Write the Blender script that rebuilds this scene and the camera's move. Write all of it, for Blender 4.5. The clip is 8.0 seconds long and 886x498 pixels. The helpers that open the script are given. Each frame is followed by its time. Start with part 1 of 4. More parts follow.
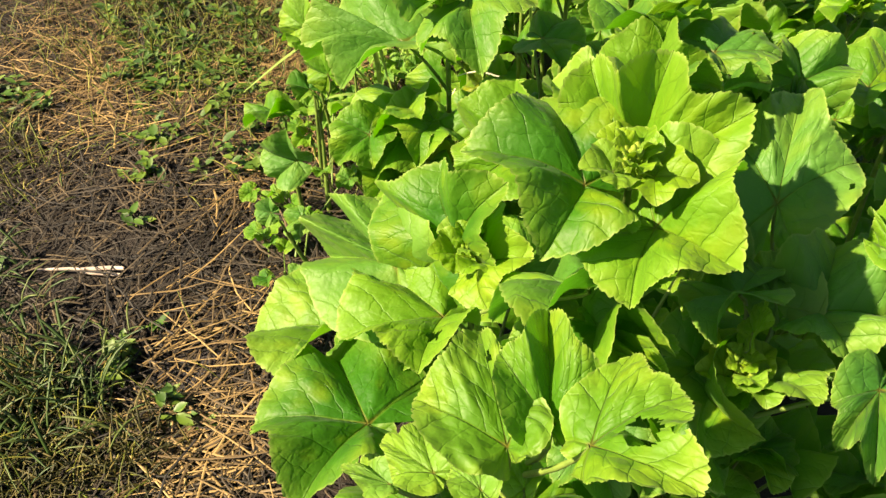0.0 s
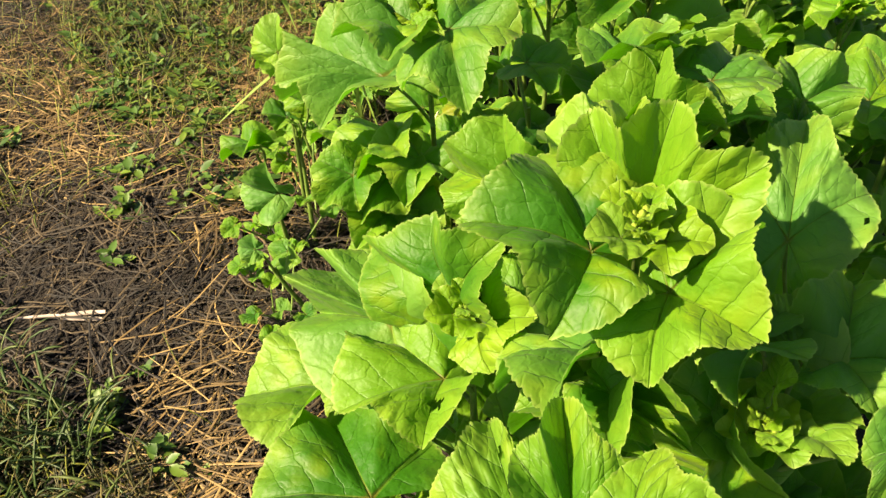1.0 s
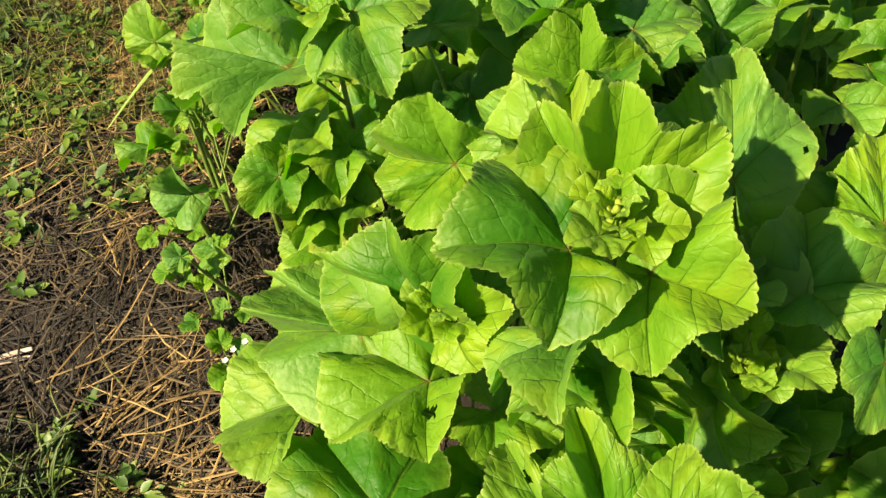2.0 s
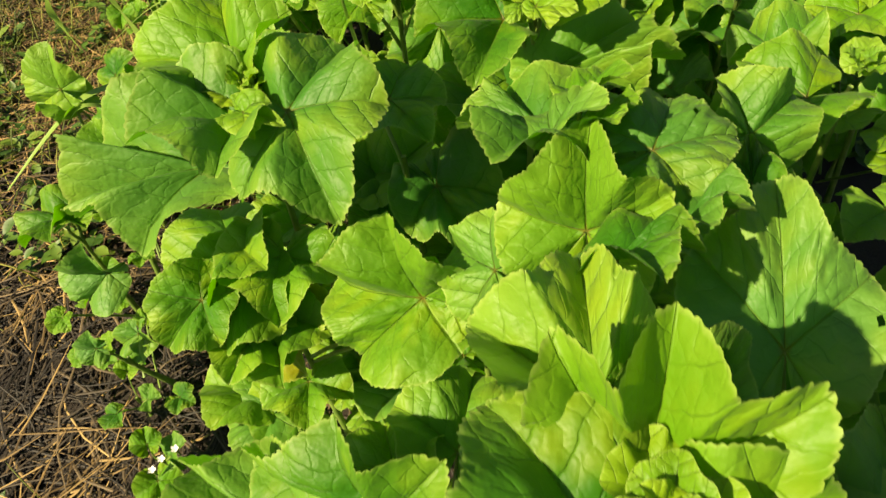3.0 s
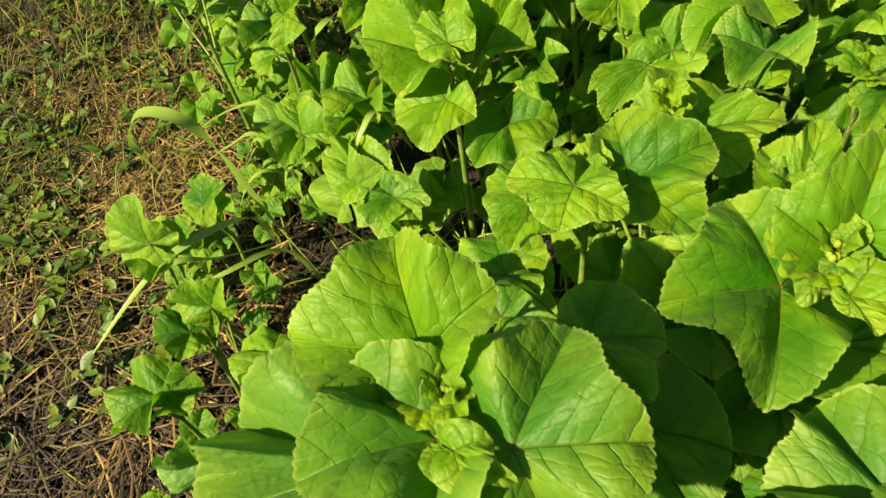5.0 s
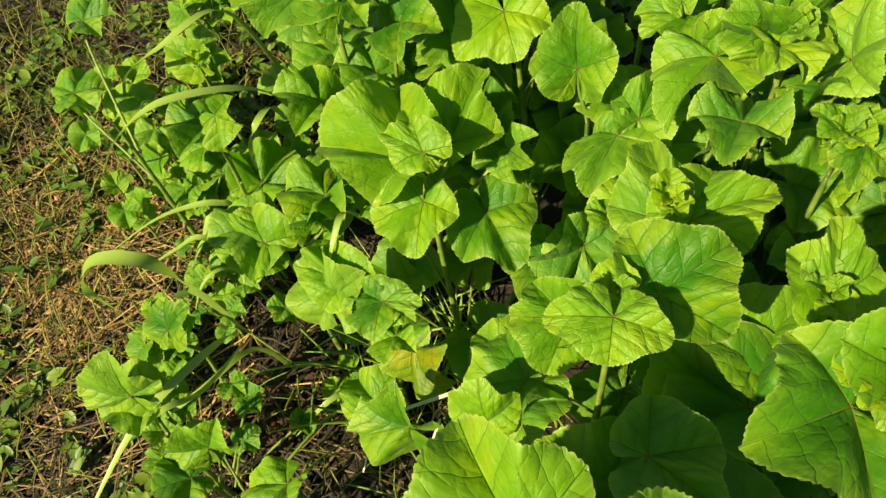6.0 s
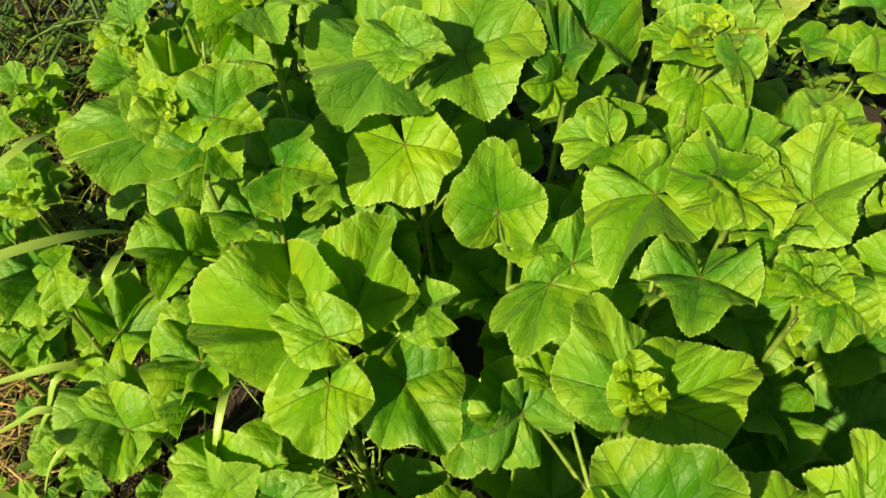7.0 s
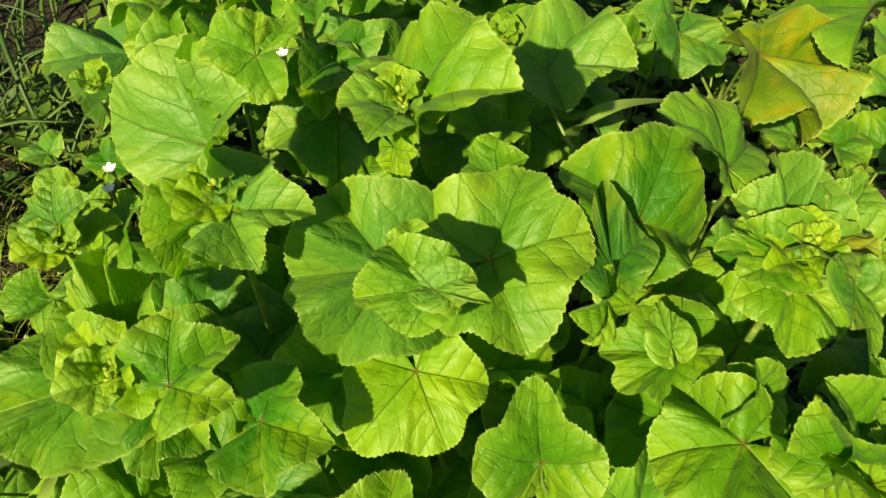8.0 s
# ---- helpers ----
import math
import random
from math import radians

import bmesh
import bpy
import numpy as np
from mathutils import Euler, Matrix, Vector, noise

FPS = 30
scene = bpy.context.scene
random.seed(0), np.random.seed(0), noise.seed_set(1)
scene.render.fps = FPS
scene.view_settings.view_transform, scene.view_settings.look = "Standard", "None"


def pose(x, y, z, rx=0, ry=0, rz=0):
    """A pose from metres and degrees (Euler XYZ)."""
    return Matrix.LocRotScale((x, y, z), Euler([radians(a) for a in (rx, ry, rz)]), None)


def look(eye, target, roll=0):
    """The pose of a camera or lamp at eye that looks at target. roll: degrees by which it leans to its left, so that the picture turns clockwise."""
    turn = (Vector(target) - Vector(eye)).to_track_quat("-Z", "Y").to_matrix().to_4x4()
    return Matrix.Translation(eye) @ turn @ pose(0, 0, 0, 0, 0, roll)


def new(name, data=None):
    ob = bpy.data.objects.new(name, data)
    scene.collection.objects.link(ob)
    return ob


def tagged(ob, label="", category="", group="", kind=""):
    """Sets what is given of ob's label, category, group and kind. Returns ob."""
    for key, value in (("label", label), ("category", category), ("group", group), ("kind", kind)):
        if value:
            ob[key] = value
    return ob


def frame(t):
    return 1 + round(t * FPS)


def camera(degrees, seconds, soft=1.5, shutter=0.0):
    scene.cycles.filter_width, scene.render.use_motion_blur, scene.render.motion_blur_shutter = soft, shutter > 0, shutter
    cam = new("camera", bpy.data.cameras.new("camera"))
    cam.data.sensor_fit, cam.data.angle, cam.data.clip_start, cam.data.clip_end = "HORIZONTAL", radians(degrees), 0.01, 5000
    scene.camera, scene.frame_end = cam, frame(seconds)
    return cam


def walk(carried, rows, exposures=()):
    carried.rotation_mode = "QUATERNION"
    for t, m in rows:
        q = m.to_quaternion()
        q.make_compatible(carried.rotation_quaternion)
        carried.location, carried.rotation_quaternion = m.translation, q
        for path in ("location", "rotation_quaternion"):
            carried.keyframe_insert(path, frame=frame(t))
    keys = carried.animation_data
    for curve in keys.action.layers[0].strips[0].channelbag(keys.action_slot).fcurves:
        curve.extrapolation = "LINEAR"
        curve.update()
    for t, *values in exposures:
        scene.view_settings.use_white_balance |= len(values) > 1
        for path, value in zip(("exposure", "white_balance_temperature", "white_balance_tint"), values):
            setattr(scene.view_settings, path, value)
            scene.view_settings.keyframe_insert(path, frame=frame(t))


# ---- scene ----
SECONDS = 8.0
cam = camera(60.0, SECONDS, shutter=0.12)
PATH = [
    (0, (0.1016, -0.0279, 1.0037), (-0.0974, 1.3742, -0.4086), -3.48),
    (0.5, (0.1021, -0.0082, 1.0119), (-0.0881, 1.3957, -0.3999), -3.75),
    (1, (0.0909, 0.0343, 1.0155), (-0.0731, 1.4263, -0.4112), -5.91),
    (1.2, (0.0954, 0.0453, 1.0179), (-0.0231, 1.4342, -0.4164), -5.51),
    (2.3, (0.0492, 0.1155, 1.0543), (0.1341, 1.2943, -0.5592), -11.34),
    (2.5, (0.0602, 0.1373, 1.0541), (0.1673, 1.3109, -0.5618), -10.56),
    (3, (0.0851, 0.2922, 1.0111), (0.2286, 1.4490, -0.6141), -7.32),
    (3.5, (0.1077, 0.3957, 1.0099), (0.2489, 1.5544, -0.6141), -4.64),
    (4, (0.1073, 0.4281, 0.9946), (0.1846, 1.5962, -0.6270), -5.90),
    (4.5, (0.0686, 0.4701, 1.0069), (0.1076, 1.6416, -0.6136), -7.74),
    (5, (0.0181, 0.5747, 1.0269), (0.0670, 1.7181, -0.6133), -12.32),
    (5.2, (-0.0027, 0.6262, 1.0421), (0.0999, 1.7408, -0.6154), -11.90),
    (6.3, (-0.0265, 0.7380, 1.0942), (0.2885, 1.7360, -0.6101), -12.64),
    (6.5, (-0.0133, 0.7740, 1.0872), (0.3520, 1.7446, -0.6229), -11.12),
    (7, (0.0235, 0.8782, 1.0469), (0.6135, 1.8176, -0.6173), -2.54),
    (7.5, (0.0857, 0.9787, 1.0234), (0.7679, 1.8793, -0.6269), 1.01),
    (8, (0.1166, 1.0830, 1.0228), (0.7967, 1.9873, -0.6264), -0.46),
]
walk(cam, [(t, look(eye, target, roll)) for t, eye, target, roll in PATH], 
     exposures=[(0.0, 1.60, 7300.0, 16.0), (1.2, 1.55, 7300.0, 15.0), (2.5, 1.27, 7550.0, 10.0), (4.5, 1.18, 7800.0, 9.0), (6.5, 1.17, 7850.0, 4.0), (8.0, 1.12, 8000.0, 2.0)])

# ---- light: warm sun from the left, clear sky ----
SUN_AZIMUTH, SUN_HEIGHT = 200.0, 43.0   # degrees anticlockwise from +x, degrees up
world = bpy.data.worlds.new("sky")
scene.world = world
world.use_nodes = True
wn = world.node_tree.nodes
sky = wn.new("ShaderNodeTexSky")
sky.sky_type, sky.sun_disc = "NISHITA", False
sky.sun_elevation = radians(SUN_HEIGHT)
sky.sun_rotation = radians(90.0 - SUN_AZIMUTH)
wn["Background"].inputs["Strength"].default_value = 0.042
world.node_tree.links.new(sky.outputs[0], wn["Background"].inputs["Color"])
sun = new("sun", bpy.data.lights.new("sun", "SUN"))
sun.data.energy, sun.data.angle, sun.data.color = 5.0, radians(0.9), (1.0, 0.87, 0.62)
SUN_DIR = Vector((math.cos(radians(SUN_AZIMUTH)) * math.cos(radians(SUN_HEIGHT)),
                  math.sin(radians(SUN_AZIMUTH)) * math.cos(radians(SUN_HEIGHT)), math.sin(radians(SUN_HEIGHT))))
sun.matrix_world = look(SUN_DIR * 10, (0, 0, 0))


# ---- materials ----
def material(name):
    m = bpy.data.materials.new(name)
    m.use_nodes = True
    return m, m.node_tree.nodes, m.node_tree.links, m.node_tree.nodes["Principled BSDF"]


def math_node(ns, ln, op, a, b=None, c=None, clamp=False):
    n = ns.new("ShaderNodeMath")
    n.operation, n.use_clamp = op, clamp
    for i, v in enumerate((a, b, c)):
        if v is None:
            continue
        if isinstance(v, (int, float)):
            n.inputs[i].default_value = v
        else:
            ln.new(v, n.inputs[i])
    return n.outputs[0]


def noise_node(ns, ln, scale, detail=4.0, coords=None, rough=0.5):
    n = ns.new("ShaderNodeTexNoise")
    n.inputs["Scale"].default_value, n.inputs["Detail"].default_value, n.inputs["Roughness"].default_value = scale, detail, rough
    if coords is not None:
        ln.new(coords, n.inputs["Vector"])
    return n.outputs["Fac"]


def ramp_node(ns, ln, fac, *stops):
    n = ns.new("ShaderNodeValToRGB")
    while len(n.color_ramp.elements) < len(stops):
        n.color_ramp.elements.new(0.5)
    for e, (pos, col) in zip(n.color_ramp.elements, stops):
        e.position, e.color = pos, (*col, 1.0)
    ln.new(fac, n.inputs[0])
    return n.outputs[0]


def mix_colour(ns, ln, fac, a, b, blend="MIX"):
    n = ns.new("ShaderNodeMix")
    n.data_type, n.blend_type = "RGBA", blend
    for sock, v in ((n.inputs["Factor"], fac), (n.inputs[6], a), (n.inputs[7], b)):
        if isinstance(v, (int, float)):
            sock.default_value = v
        elif isinstance(v, tuple):
            sock.default_value = (*v, 1.0)
        else:
            ln.new(v, sock)
    return n.outputs[2]


def leaf_material(name, dark, light, vein, thin, blotch=None, quilt=0.30):
    """A leaf blade: impressed veins along the blade's own vein coordinates, blistered between them, waxy, a little light shining through."""
    m, ns, ln, bsdf = material(name)

    def op(kind, a, b=None, c=None, clamp=False):
        return math_node(ns, ln, kind, a, b, c, clamp)

    uv = ns.new("ShaderNodeUVMap")
    uv.uv_map = "veins"
    sep = ns.new("ShaderNodeSeparateXYZ")
    ln.new(uv.outputs[0], sep.inputs[0])
    p, q = sep.outputs[0], sep.outputs[1]
    rim = ns.new("ShaderNodeUVMap")
    rim.uv_map = "rim"
    rsep = ns.new("ShaderNodeSeparateXYZ")
    ln.new(rim.outputs[0], rsep.inputs[0])
    ring = rsep.outputs[0]
    obj = ns.new("ShaderNodeTexCoord").outputs["Object"]
    info = ns.new("ShaderNodeObjectInfo").outputs["Random"]
    big = noise_node(ns, ln, 22.0, 3.0, obj)
    fine = noise_node(ns, ln, 160.0, 4.0, obj, 0.6)
    # main veins, side veins that leave them aslant, and cross veins between those
    ap = op("ABSOLUTE", p)
    main = op("SUBTRACT", 1.0, op("DIVIDE", ap, op("MULTIPLY_ADD", q, -0.008, 0.014)), clamp=True)
    sway = op("MULTIPLY_ADD", noise_node(ns, ln, 40.0, 3.0, obj), 0.15, -0.075)
    s = op("ADD", op("SUBTRACT", q, op("MULTIPLY", ap, 0.62)), sway)
    s = op("ADD", op("MULTIPLY", s, 3.9), op("MULTIPLY", op("SIGN", p), 0.25))
    saw = op("ABSOLUTE", op("SUBTRACT", op("FRACT", s), 0.5))
    second = op("MULTIPLY", op("SUBTRACT", saw, 0.462, clamp=True), 26.0, clamp=True)
    second = op("MULTIPLY", second, op("MULTIPLY_ADD", noise_node(ns, ln, 40.0, 2.0, obj), 3.0, -0.8, clamp=True))
    hump = op("COSINE", op("MULTIPLY", saw, math.pi))
    place = ns.new("ShaderNodeCombineXYZ")
    ln.new(op("MULTIPLY", s, 1.0), place.inputs[0])
    ln.new(op("MULTIPLY_ADD", ap, 9.0, op("MULTIPLY", sway, 12.0)), place.inputs[1])
    ln.new(op("MULTIPLY_ADD", info, 40.0, op("MULTIPLY", op("SIGN", p), 7.0)), place.inputs[2])
    cells = ns.new("ShaderNodeTexVoronoi")
    cells.feature = "DISTANCE_TO_EDGE"
    cells.inputs["Scale"].default_value = 1.0
    ln.new(place.outputs[0], cells.inputs["Vector"])
    cross = op("SUBTRACT", 1.0, op("MULTIPLY", cells.outputs["Distance"], 9.0), clamp=True)
    pucker = op("POWER", op("MULTIPLY", cells.outputs["Distance"], 2.0, clamp=True), 0.7)
    veins = op("MAXIMUM", main, op("MULTIPLY", second, 0.5))
    # colour: mottled green, yellower between the veins, paler towards the margin
    tone = op("ADD", op("MULTIPLY_ADD", big, 0.42, 0.14), op("MULTIPLY", fine, 0.20))
    tone = op("ADD", tone, op("MULTIPLY_ADD", info, 0.40, -0.20))
    # deeper towards the petiole: pigment, and the cupped blade's shade put into colour
    tone = op("ADD", tone, op("MULTIPLY", op("MULTIPLY", ring, ring), 0.14))
    col = ramp_node(ns, ln, tone, (0.28, dark), (0.76, light))
    pale = ramp_node(ns, ln, noise_node(ns, ln, 19.0, 3.0, obj), (0.52, (0, 0, 0)), (0.66, (1, 1, 1)))
    col = mix_colour(ns, ln, op("MULTIPLY", pale, op("MULTIPLY_ADD", hump, 0.30, 0.14)), col, (0.26, 0.36, 0.008))
    # some leaves are bluer, picked at random
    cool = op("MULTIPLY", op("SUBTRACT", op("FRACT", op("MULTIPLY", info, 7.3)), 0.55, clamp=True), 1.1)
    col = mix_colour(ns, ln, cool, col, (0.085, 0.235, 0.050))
    # paler margin: down and age, plus light on its curl put into colour
    edge = op("MULTIPLY", op("POWER", ring, 3.0), op("MULTIPLY_ADD", big, 0.9, -0.12, clamp=True))
    col = mix_colour(ns, ln, edge, col, (0.22, 0.36, 0.035))
    if blotch:
        spots = ramp_node(ns, ln, noise_node(ns, ln, 34.0, 3.0, obj), (0.48, (0, 0, 0)), (0.68, (1, 1, 1)))
        col = mix_colour(ns, ln, op("MULTIPLY", spots, 0.8), col, blotch)
    # side veins darkened: the shadow in their furrows is put into the colour
    col = mix_colour(ns, ln, op("MULTIPLY", op("MULTIPLY", second, 0.5), 0.45), col, vein)
    col = mix_colour(ns, ln, op("MULTIPLY", main, op("MULTIPLY_ADD", ring, -0.45, 0.55, clamp=True)), col, (0.20, 0.32, 0.035))
    fringe = op("MULTIPLY", op("SUBTRACT", op("MULTIPLY_ADD", fine, 0.05, ring), 0.985, clamp=True), 18.0, clamp=True)
    col = mix_colour(ns, ln, op("MULTIPLY", fringe, 0.5), col, (0.42, 0.52, 0.14))
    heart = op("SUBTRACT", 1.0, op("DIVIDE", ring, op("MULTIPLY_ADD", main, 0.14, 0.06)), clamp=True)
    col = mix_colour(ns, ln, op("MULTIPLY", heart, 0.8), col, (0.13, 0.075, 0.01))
    ln.new(col, bsdf.inputs["Base Color"])
    ln.new(op("MULTIPLY_ADD", fine, 0.20, 0.44), bsdf.inputs["Roughness"])
    bsdf.inputs["Specular IOR Level"].default_value = 0.38
    # a fine down on the blade, which pales it at a slant
    bsdf.inputs["Sheen Weight"].default_value = 0.03
    bsdf.inputs["Sheen Roughness"].default_value = 0.45
    bump = ns.new("ShaderNodeBump")
    bump.inputs["Strength"].default_value, bump.inputs["Distance"].default_value = 0.9, 0.003
    height = op("MULTIPLY", op("MULTIPLY", hump, noise_node(ns, ln, 28.0, 1.0, obj)), quilt * 1.9)
    height = op("ADD", height, op("MULTIPLY", noise_node(ns, ln, 50.0, 2.0, obj), 0.65))
    height = op("ADD", height, op("MULTIPLY", pucker, quilt * 0.30))
    height = op("SUBTRACT", height, op("MULTIPLY", veins, 0.34))
    height = op("SUBTRACT", height, op("MULTIPLY", cross, quilt * 0.25))
    crinkle = noise_node(ns, ln, 110.0, 2.0, obj, 0.55)
    height = op("ADD", height, op("MULTIPLY", crinkle, quilt * 1.6))
    height = op("ADD", height, op("MULTIPLY", fine, 0.05))
    ln.new(height, bump.inputs["Height"])
    ln.new(bump.outputs[0], bsdf.inputs["Normal"])
    trans = ns.new("ShaderNodeBsdfTranslucent")
    ln.new(mix_colour(ns, ln, 0.65, col, thin), trans.inputs["Color"])
    mix = ns.new("ShaderNodeMixShader")
    mix.inputs[0].default_value = 0.33
    ln.new(bsdf.outputs[0], mix.inputs[1])
    ln.new(trans.outputs[0], mix.inputs[2])
    ln.new(mix.outputs[0], ns["Material Output"].inputs["Surface"])
    return m


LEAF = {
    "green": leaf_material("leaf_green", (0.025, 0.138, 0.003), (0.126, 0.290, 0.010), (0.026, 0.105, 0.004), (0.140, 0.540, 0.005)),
    # dark: bluer copy of green, shade worked into its tones for overshadowed leaves
    "dark": leaf_material("leaf_shaded_blue_green", (0.024, 0.128, 0.010), (0.092, 0.255, 0.028), (0.024, 0.098, 0.009), (0.110, 0.480, 0.008)),
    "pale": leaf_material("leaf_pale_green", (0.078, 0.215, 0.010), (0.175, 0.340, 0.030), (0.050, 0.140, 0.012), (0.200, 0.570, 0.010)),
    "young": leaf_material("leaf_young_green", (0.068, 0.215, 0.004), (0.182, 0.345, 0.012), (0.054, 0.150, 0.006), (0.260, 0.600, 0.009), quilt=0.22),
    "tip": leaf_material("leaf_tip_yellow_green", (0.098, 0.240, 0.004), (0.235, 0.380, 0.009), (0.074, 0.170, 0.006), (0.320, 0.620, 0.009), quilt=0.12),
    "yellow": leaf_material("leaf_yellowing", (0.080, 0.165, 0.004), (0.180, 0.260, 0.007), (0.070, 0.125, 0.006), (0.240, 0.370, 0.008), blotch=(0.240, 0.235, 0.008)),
}


def stem_material(name, a, b, rough=0.5):
    m, ns, ln, bsdf = material(name)
    obj = ns.new("ShaderNodeTexCoord").outputs["Object"]
    tone = noise_node(ns, ln, 60.0, 4.0, obj)
    ln.new(ramp_node(ns, ln, tone, (0.3, a), (0.7, b)), bsdf.inputs["Base Color"])
    bsdf.inputs["Roughness"].default_value = rough
    bump = ns.new("ShaderNodeBump")
    bump.inputs["Strength"].default_value, bump.inputs["Distance"].default_value = 0.5, 0.001
    ln.new(noise_node(ns, ln, 300.0, 3.0, obj), bump.inputs["Height"])
    ln.new(bump.outputs[0], bsdf.inputs["Normal"])
    return m


STEM = stem_material("stem_green", (0.07, 0.14, 0.02), (0.18, 0.26, 0.05))
BUD = stem_material("bud_yellow_green", (0.13, 0.24, 0.02), (0.28, 0.38, 0.05))
PETAL = stem_material("flower_white", (0.7, 0.7, 0.66), (0.82, 0.82, 0.8))
STICK = stem_material("bleached_wood", (0.34, 0.27, 0.22), (0.62, 0.52, 0.44), 0.8)


def island_material(name, *stops, rough=0.7, thin=0.0, patchy=0.0):
    """Straw, grass and small weed leaves: each piece takes its own tone."""
    m, ns, ln, bsdf = material(name)
    rnd = ns.new("ShaderNodeNewGeometry").outputs["Random Per Island"]
    obj = ns.new("ShaderNodeTexCoord").outputs["Object"]
    tone = math_node(ns, ln, "MULTIPLY_ADD", noise_node(ns, ln, 40.0, 4.0, obj), 0.3, math_node(ns, ln, "MULTIPLY", rnd, 0.7))
    if patchy:
        # tone drifts darker and lighter in broad patches
        tone = math_node(ns, ln, "ADD", tone, math_node(ns, ln, "MULTIPLY_ADD", noise_node(ns, ln, 6.0, 3.0, obj), patchy, -0.5 * patchy))
    col = ramp_node(ns, ln, tone, *stops)
    ln.new(col, bsdf.inputs["Base Color"])
    bsdf.inputs["Roughness"].default_value = rough
    if thin:
        trans = ns.new("ShaderNodeBsdfTranslucent")
        ln.new(col, trans.inputs["Color"])
        mix = ns.new("ShaderNodeMixShader")
        mix.inputs[0].default_value = thin
        ln.new(bsdf.outputs[0], mix.inputs[1])
        ln.new(trans.outputs[0], mix.inputs[2])
        ln.new(mix.outputs[0], ns["Material Output"].inputs["Surface"])
    return m


STRAW = island_material("straw", (0.05, (0.006, 0.0042, 0.0020)), (0.40, (0.012, 0.0084, 0.0040)), (0.64, (0.034, 0.0235, 0.0110)), (0.95, (0.155, 0.108, 0.051)), patchy=0.6)
GOLD = island_material("straw_golden", (0.1, (0.042, 0.026, 0.009)), (0.5, (0.17, 0.108, 0.036)), (0.9, (0.44, 0.30, 0.115)))
GRASS = island_material("grass_green", (0.1, (0.06, 0.10, 0.010)), (0.5, (0.14, 0.18, 0.020)), (0.9, (0.30, 0.29, 0.042)), rough=0.5, thin=0.25)
BLADE = island_material("grass_blade", (0.1, (0.15, 0.28, 0.035)), (0.9, (0.30, 0.44, 0.10)), rough=0.40, thin=0.3)
DULL_GRASS = island_material("grass_dull", (0.1, (0.022, 0.055, 0.010)), (0.6, (0.055, 0.105, 0.022)), (0.9, (0.13, 0.17, 0.04)), rough=0.5, thin=0.2)
OLIVE = island_material("grass_yellowing", (0.1, (0.015, 0.018, 0.003)), (0.5, (0.050, 0.052, 0.009)), (0.9, (0.150, 0.122, 0.027)), rough=0.6, thin=0.15, patchy=0.5)
# dimness of the ground beyond the bed is put into this grass colour
SHADE_GRASS = island_material("grass_shade_toned", (0.1, (0.025, 0.07, 0.012)), (0.9, (0.07, 0.15, 0.02)), rough=0.5, thin=0.2)
DRY = island_material("dry_stalk", (0.1, (0.40, 0.37, 0.25)), (0.9, (0.56, 0.53, 0.40)), rough=0.6)
WEED = island_material("weed_leaves", (0.1, (0.030, 0.080, 0.010)), (0.5, (0.065, 0.145, 0.016)), (0.9, (0.15, 0.23, 0.022)), rough=0.5, thin=0.2)


def soil_material():
    m, ns, ln, bsdf = material("soil")
    obj = ns.new("ShaderNodeTexCoord").outputs["Object"]
    big = noise_node(ns, ln, 5.0, 5.0, obj)
    mid = noise_node(ns, ln, 28.0, 6.0, obj, 0.65)
    fine = noise_node(ns, ln, 240.0, 5.0, obj, 0.7)
    tone = math_node(ns, ln, "ADD", math_node(ns, ln, "MULTIPLY", big, 0.45), math_node(ns, ln, "ADD", math_node(ns, ln, "MULTIPLY", mid, 0.35), math_node(ns, ln, "MULTIPLY", fine, 0.2)))
    col = ramp_node(ns, ln, tone, (0.30, (0.007, 0.0046, 0.0026)), (0.50, (0.0155, 0.0102, 0.0058)), (0.70, (0.031, 0.0205, 0.0122)))
    # a damp grey patch on the path, and redder crumbled soil beside the seedlings
    for (px, py, r), tint in (((-0.43, 0.66, 0.075), (0.034, 0.031, 0.034)), ((-0.23, 1.24, 0.12), (0.105, 0.044, 0.017)), ((-0.47, 1.86, 0.10), (0.095, 0.052, 0.022)), ((-0.55, 0.95, 0.22), (0.020, 0.0145, 0.011))):
        d = ns.new("ShaderNodeVectorMath")
        d.operation = "DISTANCE"
        ln.new(obj, d.inputs[0])
        d.inputs[1].default_value = (px, py, 0.0)
        away = math_node(ns, ln, "MULTIPLY_ADD", mid, r * 0.9, math_node(ns, ln, "SUBTRACT", d.outputs["Value"], r * 0.45))
        inside = math_node(ns, ln, "SUBTRACT", 1.0, math_node(ns, ln, "DIVIDE", away, r), clamp=True)
        col = mix_colour(ns, ln, math_node(ns, ln, "MULTIPLY", inside, 1.6, clamp=True), col, tint)
    ln.new(col, bsdf.inputs["Base Color"])
    bsdf.inputs["Roughness"].default_value = 0.92
    bump = ns.new("ShaderNodeBump")
    bump.inputs["Strength"].default_value, bump.inputs["Distance"].default_value = 1.0, 0.012
    ln.new(math_node(ns, ln, "ADD", math_node(ns, ln, "MULTIPLY", mid, 0.7), math_node(ns, ln, "MULTIPLY", fine, 0.35)), bump.inputs["Height"])
    ln.new(bump.outputs[0], bsdf.inputs["Normal"])
    return m


SOIL = soil_material()


# ---- helpers for meshes ----
def mesh_object(name, verts, faces, mat, parent=None, label="", smooth=True):
    me = bpy.data.meshes.new(name)
    me.from_pydata(verts, [], faces)
    me.materials.append(mat)
    if smooth:
        me.polygons.foreach_set("use_smooth", [True] * len(me.polygons))
    ob = new(name, me)
    ob.parent = parent
    if label:
        tagged(ob, label)
    return ob


